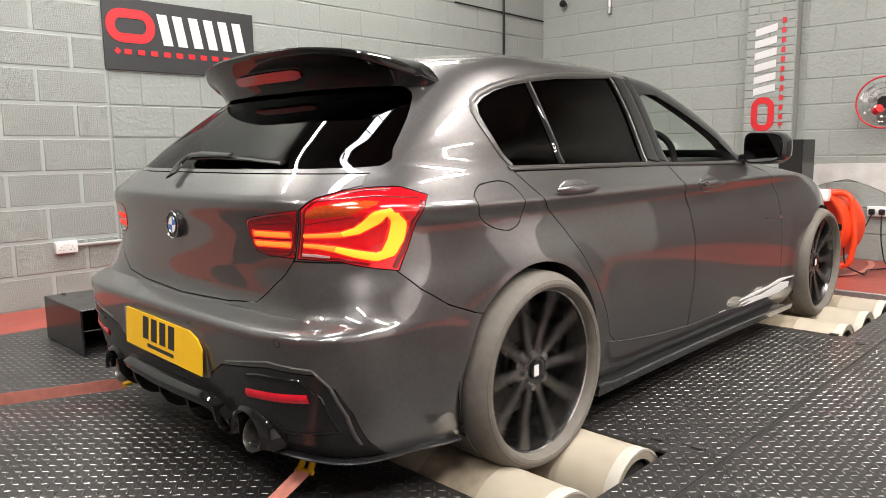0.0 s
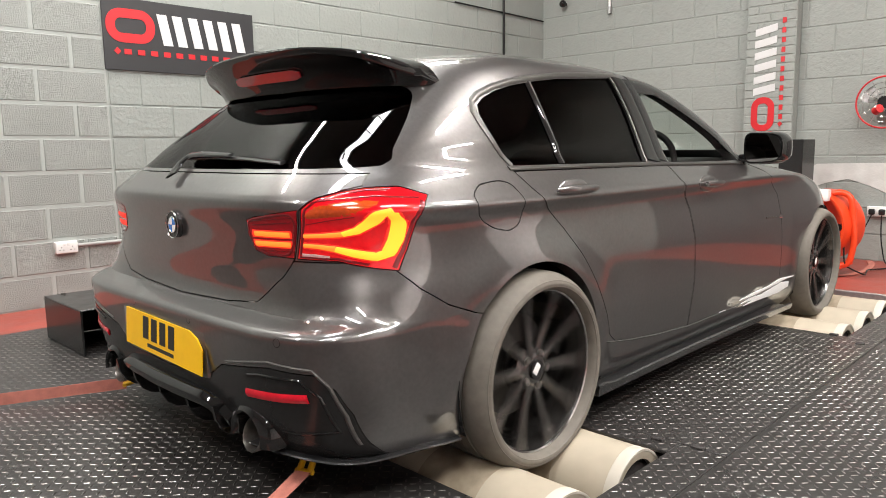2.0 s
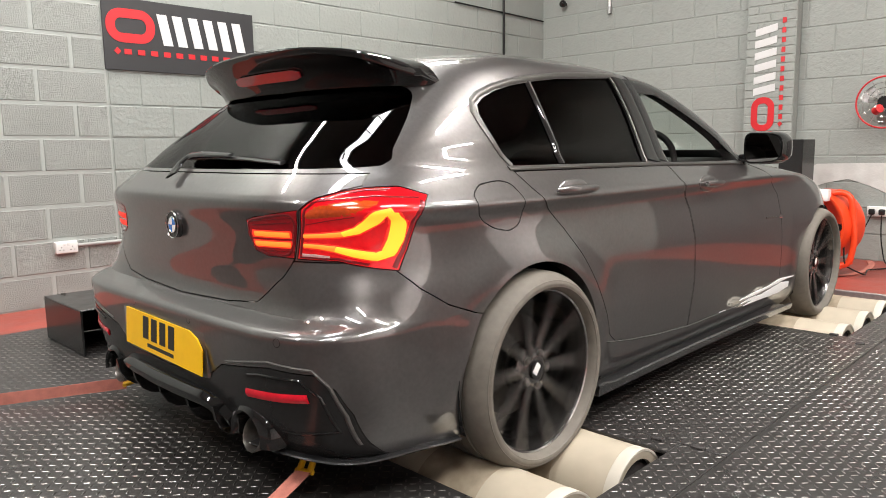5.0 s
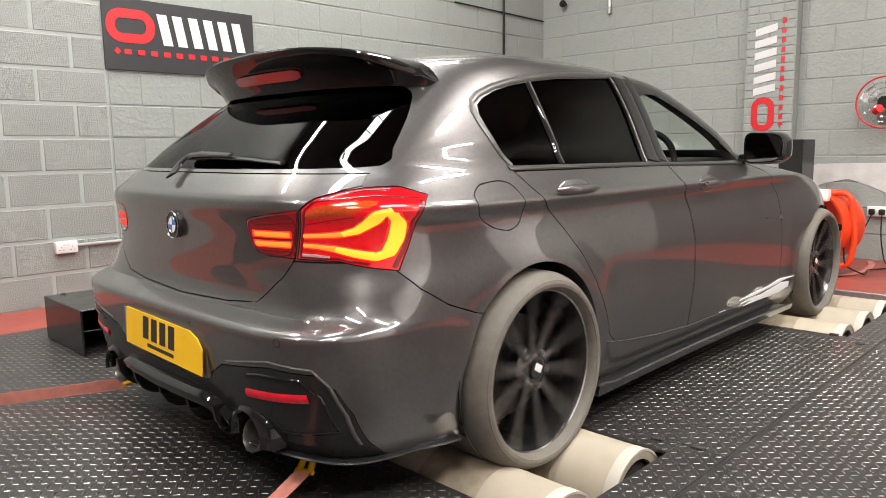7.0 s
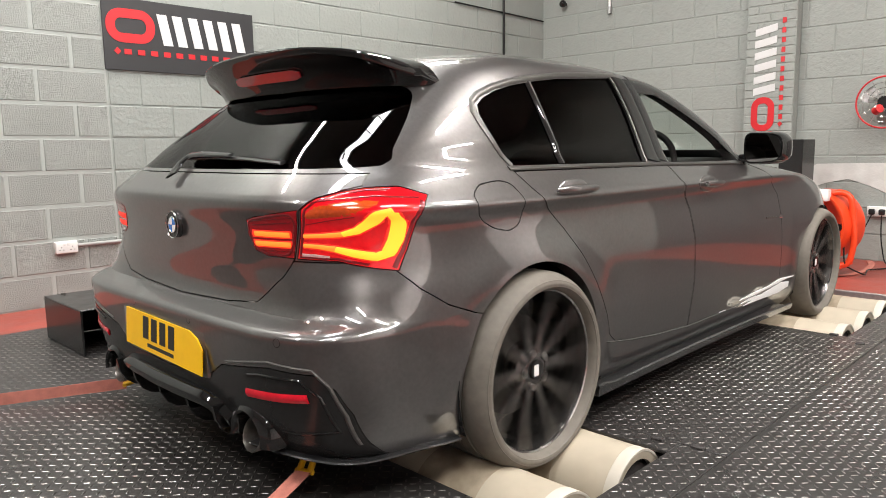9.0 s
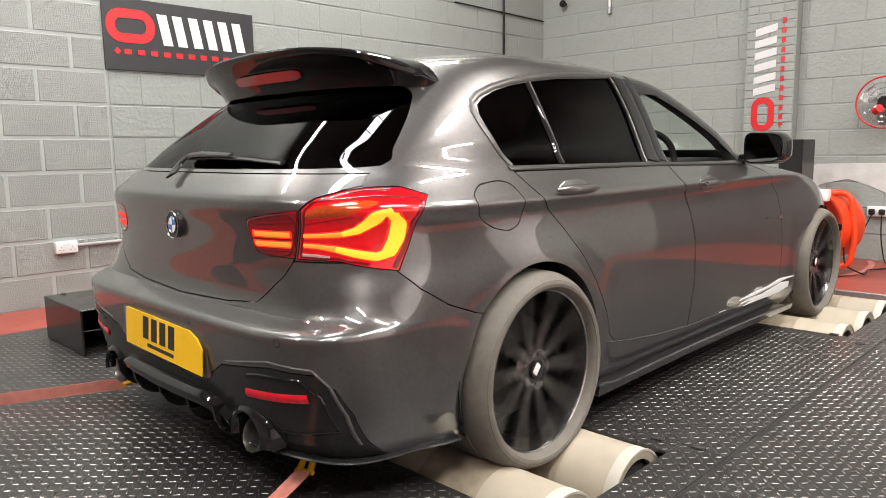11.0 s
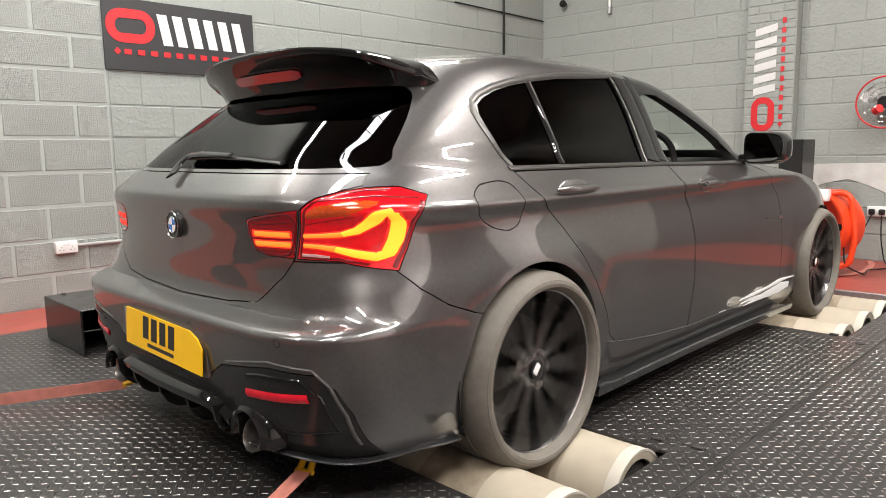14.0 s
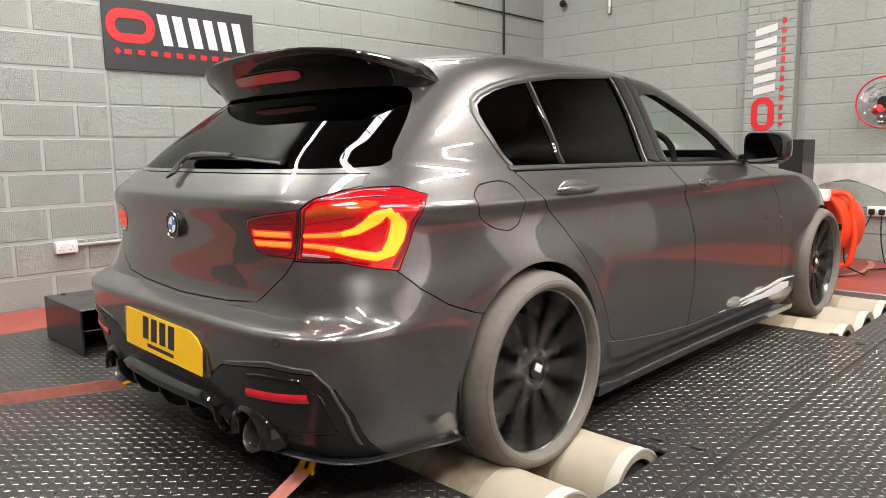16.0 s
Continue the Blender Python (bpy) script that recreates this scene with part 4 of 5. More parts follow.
for i in range(36):
    a, b = prev[i], prev[(i + 1) % 36]
    for j in range(8):
        bm.faces.new((a[j], a[(j + 1) % 8], b[(j + 1) % 8], b[j]))
bmesh.ops.recalc_face_normals(bm, faces=bm.faces)
part("steering_wheel", bm, M["cabin"], car, "", 60)


# ---- wheels ----
def revolve(bm, prof, seg=64):
    """Turns (y, r) points about the y axis into a closed ring."""
    rr = [[bm.verts.new((r * math.cos(i / seg * math.tau), y, r * math.sin(i / seg * math.tau))) for i in range(seg)] for y, r in prof]
    for a, b in zip(rr, rr[1:] + rr[:1]):
        for i in range(seg):
            j = (i + 1) % seg
            bm.faces.new((a[i], a[j], b[j], b[i]))
    bmesh.ops.recalc_face_normals(bm, faces=bm.faces)


def make_wheel():
    """One wheel about its own axle, its outer face towards -y."""
    bm = bmesh.new()
    revolve(bm, [(-0.108, 0.262), (-0.112, 0.258), (-0.108, 0.252), (-0.085, 0.246), (-0.04, 0.240), (0.10, 0.236), (0.108, 0.256), (0.100, 0.258), (0.09, 0.242), (-0.04, 0.246), (-0.09, 0.252)], 72)
    rim = part("wheel", bm, M["rim"], None, "", 40)
    bm = bmesh.new()
    revolve(bm, [(-0.1085, 0.2625), (-0.1135, 0.2585), (-0.1095, 0.253), (-0.1065, 0.257)], 72)
    part("rim_lip", bm, M["rim_edge"], rim, "polished dark rim lip", 50)
    bm = bmesh.new()
    revolve(bm, [(-0.098, 0.255), (-0.120, 0.258), (-0.136, 0.265), (-0.143, 0.274), (-0.143, 0.283), (-0.136, 0.294), (-0.122, 0.304), (-0.108, 0.3105), (-0.092, 0.3145), (-0.055, 0.3155), (-0.053, 0.310), (-0.047, 0.310), (-0.045, 0.316), (-0.003, 0.316), (-0.001, 0.310), (0.005, 0.310), (0.007, 0.316),
                 (0.049, 0.316), (0.051, 0.310), (0.057, 0.310), (0.059, 0.3155), (0.09, 0.3145), (0.106, 0.309), (0.118, 0.298), (0.122, 0.284), (0.116, 0.268), (0.100, 0.256)], 96)
    tyre = part("tyre", bm, M["tyre"], rim, "dusty low-profile tyre", 50)
    for r0, r1 in ((0.270, 0.272), (0.288, 0.290)):
        bm = bmesh.new()
        yy = -0.1415 if r0 < 0.28 else -0.1400
        revolve(bm, [(yy + 0.003, r0 - 0.002), (yy - 0.0005, r0), (yy - 0.0005, r1), (yy + 0.003, r1 + 0.002)], 96)
        part("sidewall_rib", bm, M["tyre"], tyre, "", 60)
    for i in range(10):
        bm = bmesh.new()
        a = i / 10 * math.tau
        rows = []
        for t, yy, wd, th in ((0.050, -0.086, 0.020, 0.03), (0.085, -0.083, 0.0125, 0.026), (0.15, -0.088, 0.0105, 0.024), (0.21, -0.096, 0.0115, 0.022), (0.240, -0.101, 0.017, 0.02), (0.253, -0.104, 0.022, 0.016)):
            rows.append([bm.verts.new(Matrix.Rotation(-a, 4, "Y") @ Vector((t, yy + dy * th, dz * wd))) for dy, dz in ((0, -0.55), (0.12, -1), (1, -0.9), (1, 0.9), (0.12, 1), (0, 0.55))])
        for p, q in zip(rows, rows[1:]):
            for j in range(6):
                bm.faces.new((p[j], p[(j + 1) % 6], q[(j + 1) % 6], q[j]))
        bm.faces.new(rows[0])
        bm.faces.new(rows[-1][::-1])
        bmesh.ops.recalc_face_normals(bm, faces=bm.faces)
        part("spoke", bm, M["rim"], rim, "", 35)
    bm = bmesh.new()
    revolve(bm, [(-0.082, 0.010), (-0.088, 0.03), (-0.086, 0.052), (-0.067, 0.075), (-0.02, 0.08), (-0.02, 0.01)], 40)
    part("hub", bm, M["rim"], rim, "", 35)
    for i in range(5):
        a = (i + 0.5) / 5 * math.tau
        bm = bmesh.new()
        cyl(bm, (0.056 * math.cos(a), -0.092, 0.056 * math.sin(a)), (0.056 * math.cos(a), -0.040, 0.056 * math.sin(a)), 0.0105, 12)
        part("wheel_bolt", bm, M["steel"], rim)
    bm = bmesh.new()
    cyl(bm, (0, -0.095, 0), (0, -0.077, 0), 0.031, 32, 0.033)
    cap = part("centre_cap", bm, M["black_gloss"], rim)
    bm = bmesh.new()
    box(bm, -0.019, 0.005, -0.0965, -0.094, -0.018, 0.018, 0.0008)
    part("cap_mark", bm, M["white_ink"], rim, "white mark on the centre cap")
    return rim


wheel = make_wheel()
wheel.parent = car
AXLES = [(0.006, -0.785, 0.315), (2.69, -0.765, 0.328), (0.006, 0.785, 0.315), (2.69, 0.765, 0.328)]
wheels = [wheel] + [copy_thing(wheel, Matrix.Identity(4)) for _ in range(3)]
for w, (x, y, z) in zip(wheels, AXLES):
    w.matrix_basis = pose(x, y, z, 0, 0, 0 if y < 0 else 180)
    # brake disc behind it stays still
    s = -1 if y < 0 else 1
    bm = bmesh.new()
    cyl(bm, (x, y - s * 0.03, z), (x, y - s * 0.005, z), 0.165, 48)
    part("brake_disc", bm, M["disc"], car, "", 40)
    bm = bmesh.new()
    cyl(bm, (x, y - s * 0.30, 0.325), (x, y + s * 0.085, 0.325), 0.350, 48, caps=False)
    bmesh.ops.create_circle(bm, cap_ends=True, segments=48, radius=0.35, matrix=Matrix.Translation((x, y - s * 0.30, 0.325)) @ Matrix.Rotation(math.pi / 2, 4, "X"))
    bmesh.ops.delete(bm, geom=[v for v in bm.verts if v.co.z < 0.16], context="VERTS")
    part("arch_liner", bm, M["black_satin"], car, "", 40)

# ---- room: walls of blocks, pier of bricks, floor, platform ----
structure("floor", boxed(3.66, WB + 0.4, -7, WA + 0.4, FLOOR - 0.5, FLOOR), M["red_paint"], "worn red painted concrete workshop floor")
structure("floor_side", boxed(-8, 3.66, 2.215, WA + 0.4, FLOOR - 0.5, FLOOR), M["red_paint"], "red painted concrete strip beside the wall")
structure("floor_back", boxed(-8, -3.2, -7, 2.215, FLOOR - 0.5, FLOOR), M["red_paint"], "red painted concrete floor behind")
structure("floor_far_side", boxed(-3.2, 3.66, -7, -3.4, FLOOR - 0.5, FLOOR), M["red_paint"], "red painted concrete floor opposite")
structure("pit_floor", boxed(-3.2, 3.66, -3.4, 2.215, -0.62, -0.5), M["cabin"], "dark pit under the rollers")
JOINT = 0.005
wall_side = structure("wall_side", boxed(-8, WB + 0.4, WA + JOINT, WA + 0.3, FLOOR, CEIL), M["paint_wall"], "grey painted blockwork wall")
wall_end = structure("wall_end", boxed(WB + JOINT, WB + 0.3, -7, WA + JOINT, FLOOR, CEIL), M["paint_wall"], "grey painted blockwork end wall")
# Unseen dark panel, added to darken what the front doors reflect.
structure("wall_end_low", boxed(WB - 0.06, WB, -3.3, -1.3, FLOOR, 1.5), M["back_wall"], "unseen dark panel added by the end wall to darken the doors' reflections")
# Unseen pale panel, added to lighten what the rear quarter reflects.
structure("wall_end_pale", boxed(WB - 0.02, WB, -7, -4.8, FLOOR, CEIL), M["bounce_pale"], "unseen pale panel added on the end wall to brighten the car's reflections")
structure("wall_back", boxed(-8.3, -8, -7, WA + 0.3, FLOOR, CEIL), M["rear_wall"], "grey wall behind the workshop bay")
structure("wall_far_side", boxed(-8, WB + 0.4, -7.3, -7, FLOOR, CEIL), M["back_wall"], "dark wall opposite")
# Unseen ribbed panel, added and painted pale to brighten reflections in the car.
shutter = structure("door_1", boxed(-5.2, 1.3, -6.999, -6.96, FLOOR, 3.9), M["bounce_pale"], "unseen pale ribbed panel added to brighten the car's reflections")
for i in range(26):
    part("slat", boxed(-5.2, 1.3, -6.958, -6.94, FLOOR + 0.15 * i + 0.004, FLOOR + 0.15 * i + 0.142, 0.006), M["bounce_pale"], shutter)
structure("ceiling", boxed(-8, WB + 0.4, -7, WA + 0.3, CEIL, CEIL + 0.1), M["roof"], "grey sheet roof")

# platform of tread plates with openings for the rollers
EDGE = 1.172
PLATES = [(-3.2, 3.62, -3.4, -1.3275, PLAT - 0.001), (0.40, 2.20, -1.326, EDGE, PLAT), (-3.2, 0.394, -1.326, -EDGE, PLAT), (2.206, 3.62, -1.326, -EDGE, PLAT),
          (0.303, 0.3985, -EDGE, EDGE, PLAT), (-0.34, 0.30, -0.42, 0.42, PLAT), (-3.2, -0.345, -EDGE, EDGE, PLAT), (2.20, 3.62, -0.42, 0.42, PLAT), (-3.2, 3.62, EDGE, 2.21, PLAT)]
PLATFORM = tagged(empty("platform"), "black steel tread-plate rolling road platform", "", "", "structure")
for x0, x1, y0, y1, zt in PLATES:
    part("tread_plate", boxed(x0, x1, y0, y1, zt - 0.012, zt, 0.002), M["plate"], PLATFORM, "", 30)
    part("plate_bearer", boxed(x0 + 0.02, x1 - 0.02, y0 + 0.02, y1 - 0.02, -0.45, zt - 0.014), M["cabin"], PLATFORM, "", 30)

# raised lugs of the tread plates
PITCH_L = 0.0300
verts, faces = [], []
shape = [(-0.0125, 0, 0), (-0.0075, -0.0033, 0), (0.007, -0.0031, 0), (0.0115, 0, 0), (0.007, 0.0031, 0), (-0.007, 0.0031, 0), (-0.0075, -0.0009, 1), (0.0075, -0.0009, 1), (0.0075, 0.0009, 1), (-0.0075, 0.0009, 1)]
quads = [(6, 7, 8, 9), (1, 2, 7, 6), (4, 5, 9, 8), (0, 1, 6), (0, 6, 9), (0, 9, 5), (2, 3, 7), (3, 8, 7), (3, 4, 8)]
c45 = math.sqrt(0.5)
for x0, x1, y0, y1, zt in PLATES:
    ax, bx, ay, by = max(x0, -1.8), x1, max(y0, -2.0), y1
    for i in range(int((bx - ax) / PITCH_L)):
        for j in range(int((by - ay) / PITCH_L)):
            px, py = ax + (i + 0.5) * PITCH_L, ay + (j + 0.5) * PITCH_L
            s = 1 if (i + j) % 2 else -1
            k = len(verts)
            for a, b, h in shape:
                verts.append((px + c45 * (a - s * b), py + c45 * (s * a + b), zt - 0.0002 + 0.0018 * h))
            faces.extend(tuple(k + v for v in q) for q in quads)
me = bpy.data.meshes.new("tread_lugs")
me.from_pydata(verts, [], faces)
me.materials.append(M["lug"])
tagged(new("tread_lugs", me), "raised lugs of the tread plate", "", "", "stuff")

for bx, by in ((0.372, -1.105), (0.395, -1.235), (2.19, -1.115), (2.09, -1.262)):
    part("plate_catch", boxed(bx - 0.012, bx + 0.012, by - 0.02, by + 0.02, PLAT - 0.002, PLAT + 0.008, 0.002), M["cabin"], PLATFORM, "small black plate catch")
bm = boxed(3.625, 3.66, -2.4, 2.2, -0.05, 0.004, 0.003)
structure("edge_trim", bm, M["galv"], "galvanised steel angle along the floor's edge")
structure("pit_lip", boxed(3.50, 3.622, -EDGE, EDGE, -0.30, -0.06), M["red_paint"], "red painted pit lip")

# ---- rollers ----
ROLL_R, ROLL_Z = 0.150, -0.090
bm = bmesh.new()
revolve(bm, [(-0.36, 0.118), (-0.365, ROLL_R - 0.004), (-0.361, ROLL_R), (0.361, ROLL_R), (0.365, ROLL_R - 0.004), (0.36, 0.118), (0.30, 0.112), (-0.30, 0.112)], 72)
roller = link_mesh("roller", bm, M["roller"], None, "", 40)
tagged(roller, "cream painted steel rolling road roller", "roller", "rollers under the car")
bm = bmesh.new()
revolve(bm, [(-0.366, ROLL_R - 0.006), (-0.3665, ROLL_R + 0.0012), (-0.325, ROLL_R + 0.0012), (-0.32, ROLL_R - 0.004)], 72)
part("roller_band", bm, M["roller_band"], roller, "paler end band", 40)
bm = bmesh.new()
revolve(bm, [(-0.345, 0.02), (-0.345, 0.117), (-0.335, 0.117), (-0.335, 0.02)], 40)
part("roller_end", bm, M["cabin"], roller, "dark end disc", 40)
bm = bmesh.new()
revolve(bm, [(-0.13, ROLL_R - 0.004), (-0.125, ROLL_R + 0.0006), (0.115, ROLL_R + 0.0006), (0.12, ROLL_R - 0.004)], 72)
part("tyre_track", bm, M["roller_worn"], roller, "brown rubbed track left by tyres", 40)
bm = bmesh.new()
cyl(bm, (0, -0.42, 0), (0, 0.40, 0), 0.022, 20)
part("axle", bm, M["steel"], roller)
ROLL_X = [-0.195, 0.195, 2.36, 2.745, 3.13]
rollers = []
for i, rx in enumerate(ROLL_X):
    for y in (-0.768, 0.768):
        r = roller if not rollers else copy_thing(roller, Matrix.Identity(4))
        r.matrix_basis = pose(rx, y, ROLL_Z, 0, 0, 0 if y < 0 else 180)
        rollers.append((r, rx, y))

# ---- dyno end box ----
endbox = tagged(empty("dyno_cover", pose(0, 0, PLAT)), "black steel cover box of the rolling road", "machine cover")
for nm, b, mt in (("rear_panel", (-0.585, -0.575, 1.40, 1.935, 0.003, 0.225), "black_satin"), ("top_panel", (-0.585, 0.9, 1.40, 1.935, 0.222, 0.230), "plate"), ("side_panel", (-0.585, 0.9, 1.925, 1.935, 0.003, 0.222), "black_satin"),
                  ("bearing_block", (-0.40, -0.20, 1.42, 1.60, 0.003, 0.12), "galv"), ("front_panel", (0.89, 0.9, 1.40, 1.935, 0.003, 0.222), "black_satin")):
    ob = part(nm, boxed(*b, 0.003), M[mt], endbox)
bm = bmesh.new()
cyl(bm, (-0.25, 1.15, 0.06), (-0.05, 1.42, 0.05), 0.05, 24)
part("drive_shaft", bm, M["galv"], endbox)
bm = bmesh.new()
cyl(bm, (-0.50, 1.90, 0.226), (-0.50, 1.90, 0.24), 0.012, 12)
part("bolt", bm, M["steel"], endbox)


# ---- straps ----
def strap(pts, width, upright, name, label):
    """A flat webbing strap along a line of points."""
    bm = bmesh.new()
    rows = []
    for i, p in enumerate(pts):
        a, b = Vector(pts[max(i - 1, 0)]), Vector(pts[min(i + 1, len(pts) - 1)])
        d = (b - a).normalized()
        side = Vector((0, 0, 1)) if upright else d.cross(Vector((0, 0, 1))).normalized()
        side = (side - d * side.dot(d)).normalized()
        nrm = d.cross(side).normalized()
        w = width * (1 + 0.04 * math.sin(i * 1.7))
        rows.append([bm.verts.new(Vector(p) + side * w * k + nrm * h) for k, h in ((-0.5, 0.0012), (0.5, 0.0012), (0.5, -0.0012), (-0.5, -0.0012))])
    for a, b in zip(rows, rows[1:]):
        for j in range(4):
            bm.faces.new((a[j], a[(j + 1) % 4], b[(j + 1) % 4], b[j]))
    bm.faces.new(rows[0])
    bm.faces.new(rows[-1][::-1])
    bmesh.ops.recalc_face_normals(bm, faces=bm.faces)
    return tagged(part(name, bm, M["strap"], None, "", 40), label, "strap")


def line(a, b, n=12, sag=0.0):
    a, b = Vector(a), Vector(b)
    return [tuple(a.lerp(b, i / n) - Vector((0, 0, sag * math.sin(math.pi * i / n)))) for i in range(n + 1)]


def hook(at, away):
    """Yellow claw hook on the strap's end."""
    at, d = Vector(at), Vector(away).normalized()
    up = Vector((0, 0, 1))
    side = d.cross(up).normalized()
    root = empty("strap_hook", Matrix.Translation(at))
    for s in (-1, 1):
        bm = bmesh.new()
        prev = None
        path = [d * -0.005 + side * 0.017 * s, d * 0.025 + side * 0.016 * s + up * 0.006, d * 0.05 + side * 0.013 * s + up * 0.018, d * 0.062 + side * 0.012 * s + up * 0.034, d * 0.052 + side * 0.012 * s + up * 0.048]
        for a, b, r in zip(path, path[1:], (0.010, 0.0095, 0.009, 0.007)):
            cyl(bm, a, b, r, 10, r * 0.93)
        part("claw", bm, M["yellow"], root, "", 60)
    bm = bmesh.new()
    cyl(bm, side * -0.028 - d * 0.004, side * 0.028 - d * 0.004, 0.008, 12)
    part("cross_bar", bm, M["yellow"], root)
    return tagged(root, "yellow painted claw hook on a red strap", "hook")


RS0, RS1 = Vector((-0.660, -0.563, 0.111)), Vector((-1.375, -0.883, 0.060))
strap(line(RS0, RS1, 14, 0.012), 0.048, False, "ratchet_strap", "faded red webbing strap pulled tight from the car's tail")
hook(RS0, (RS0 - RS1).normalized() + Vector((0, 0, 0.7)))
LS0, LS1 = Vector((-0.66, 0.70, 0.083)), Vector((-1.75, 1.245, 0.062))
strap(line(LS0, LS1, 14, 0.004), 0.046, True, "ratchet_strap", "faded red webbing strap running to the platform's edge")
hook(LS0, LS0 - LS1)
bm = bmesh.new()
cyl(bm, (-0.60, -0.585, 0.150), (-0.56, -0.66, 0.135), 0.008, 12)
part("tow_eye", bm, M["chrome"], car, "steel tow eye")

# ---- side wall: board, socket, conduit, pipe ----
def rounded(w, h, r, n=8):
    pts = []
    for cx, cy, a0 in ((w / 2 - r, h / 2 - r, 0), (-w / 2 + r, h / 2 - r, 90), (-w / 2 + r, -h / 2 + r, 180), (w / 2 - r, -h / 2 + r, 270)):
        pts += [(cx + r * math.cos(radians(a0 + 90 * i / n)), cy + r * math.sin(radians(a0 + 90 * i / n))) for i in range(n + 1)]
    return pts


def flat(bm, pts, to3d, t0, t1):
    """A plate with the given outline; to3d takes (u, v, height)."""
    a = [bm.verts.new(to3d(u, v, t0)) for u, v in pts]
    b = [bm.verts.new(to3d(u, v, t1)) for u, v in pts]
    bm.faces.new(a)
    bm.faces.new(b[::-1])
    for i in range(len(pts)):
        j = (i + 1) % len(pts)
        bm.faces.new((a[i], b[i], b[j], a[j]))
    bmesh.ops.recalc_face_normals(bm, faces=bm.faces)


def ring_plate(bm, w, h, r, band, to3d, t0, t1):
    o, i = rounded(w, h, r), rounded(w - 2 * band, h - 2 * band, max(r - band, 0.01))
    n = len(o)
    vs = [[bm.verts.new(to3d(*p, t)) for p in q] for q, t in ((o, t0), (o, t1), (i, t1), (i, t0))]
    for a, b in zip(vs, vs[1:] + vs[:1]):
        for k in range(n):
            l = (k + 1) % n
            bm.faces.new((a[k], a[l], b[l], b[k]))
    bmesh.ops.recalc_face_normals(bm, faces=bm.faces)


def emblem(parent, to3d, scale):
    """The board's mark as plain shapes: a red ring, white slanted blocks, a row of small red bars."""
    def shifted(dx, dy):
        return lambda u, v, t: to3d((u + dx) * scale, (v + dy) * scale, t)
    bm = bmesh.new()
    ring_plate(bm, 0.335, 0.225, 0.105, 0.062, shifted(-0.385, 0.055), 0.0, 0.003)
    part("emblem_ring", bm, M["sign_red"], parent, "red rounded ring")
    for x0, slant, w in ((-0.180, -0.02, 0.07), (-0.070, -0.02, 0.07), (0.050, -0.02, 0.07), (0.165, -0.02, 0.07), (0.280, -0.02, 0.07), (0.395, -0.02, 0.07)):
        bm = bmesh.new()
        pts = [(x0 - slant, -0.055), (x0 + w - slant, -0.055), (x0 + w + slant, 0.155), (x0 + slant, 0.155)]
        flat(bm, pts, shifted(0, 0), 0.0, 0.003 + 0.0006 * (slant > 0))
        part("emblem_block", bm, M["sign_white"], parent, "white slanted block")
    for i in range(11):
        bm = bmesh.new()
        x = -0.44 + 0.092 * i
        flat(bm, [(x, -0.135), (x + 0.05, -0.135), (x + 0.05, -0.100), (x, -0.100)], shifted(0, 0), 0.0, 0.0025)
        part("emblem_bar", bm, M["sign_red"], parent)
    bm = bmesh.new()
    flat(bm, [(-0.51, -0.117), (-0.485, -0.092), (-0.46, -0.117), (-0.485, -0.142)], shifted(0, 0), 0.0, 0.0025)
    part("emblem_diamond", bm, M["sign_red"], parent)


board = tagged(link_mesh("sign_board", boxed(0.215, 1.372, WA - 0.012, WA - 0.001, 1.585, 2.075, 0.002), M["sign_black"]), "black wall sign with red ring and white blocks", "sign")
emblem(board, lambda u, v, t: (0.80 + u, WA - 0.0125 - t, 1.833 + v), 1.02)

sock = tagged(link_mesh("wall_socket", boxed(-0.207, -0.068, WA - 0.045, WA, 0.352, 0.432, 0.008, 3), M["white_plastic"], None, "", 40), "white surface-mounted double socket", "socket")
for x in (-0.172, -0.104):
    for dx, dz, w, h in ((0, 0.008, 0.004, 0.009), (-0.011, -0.010, 0.009, 0.004), (0.011, -0.010, 0.009, 0.004)):
        part("socket_slot", boxed(x + dx - w / 2, x + dx + w / 2, WA - 0.0465, WA - 0.0445, 0.387 + dz - h / 2, 0.387 + dz + h / 2), M["ink"], sock)
for x in (-0.150, -0.126):
    part("rocker_switch", boxed(x - 0.008, x + 0.008, WA - 0.049, WA - 0.044, 0.405, 0.423, 0.002), M["white_plastic"], sock)
bm = bmesh.new()
cyl(bm, (-0.07, WA - 0.02, 0.398), (1.9, WA - 0.02, 0.398), 0.0125, 16)
tagged(part("conduit", bm, M["conduit"], None), "grey surface conduit along the wall", "conduit")
bm = bmesh.new()
cyl(bm, (4.445, WA - 0.03, 1.9), (4.445, WA - 0.03, CEIL), 0.014, 16)
tagged(part("black_pipe", bm, M["black_satin"], None), "thin black vertical pipe on the wall", "pipe")
bm = bmesh.new()
cyl(bm, (3.70, WA - 0.012, 2.478), (WB - 0.02, WA - 0.012, 2.452), 0.008, 10)
tagged(part("wall_cable", bm, M["black_satin"], None), "black cable clipped along the wall", "cable")

# ---- end wall: brick pier, emblem, fan, socket ----
PIER_X = WB - 0.105
pier = structure("pier", boxed(PIER_X + 0.006, WB + 0.05, 0.136, 0.572, FLOOR, CEIL), M["paint_wall"], "grey painted brick pier")
emblem(pier, lambda u, v, t: (PIER_X - 0.003 - t, 0.347 + v, 1.637 + u), 0.92)

bm = bmesh.new()
PATCH = [(0.02, 0.60), (0.0, 0.78), (-0.06, 0.83), (-0.30, 0.835), (-0.62, 0.84), (-1.0, 0.83), (-1.0, 0.50), (-0.70, 0.55), (-0.50, 0.64), (-0.32, 0.70), (-0.14, 0.66)]
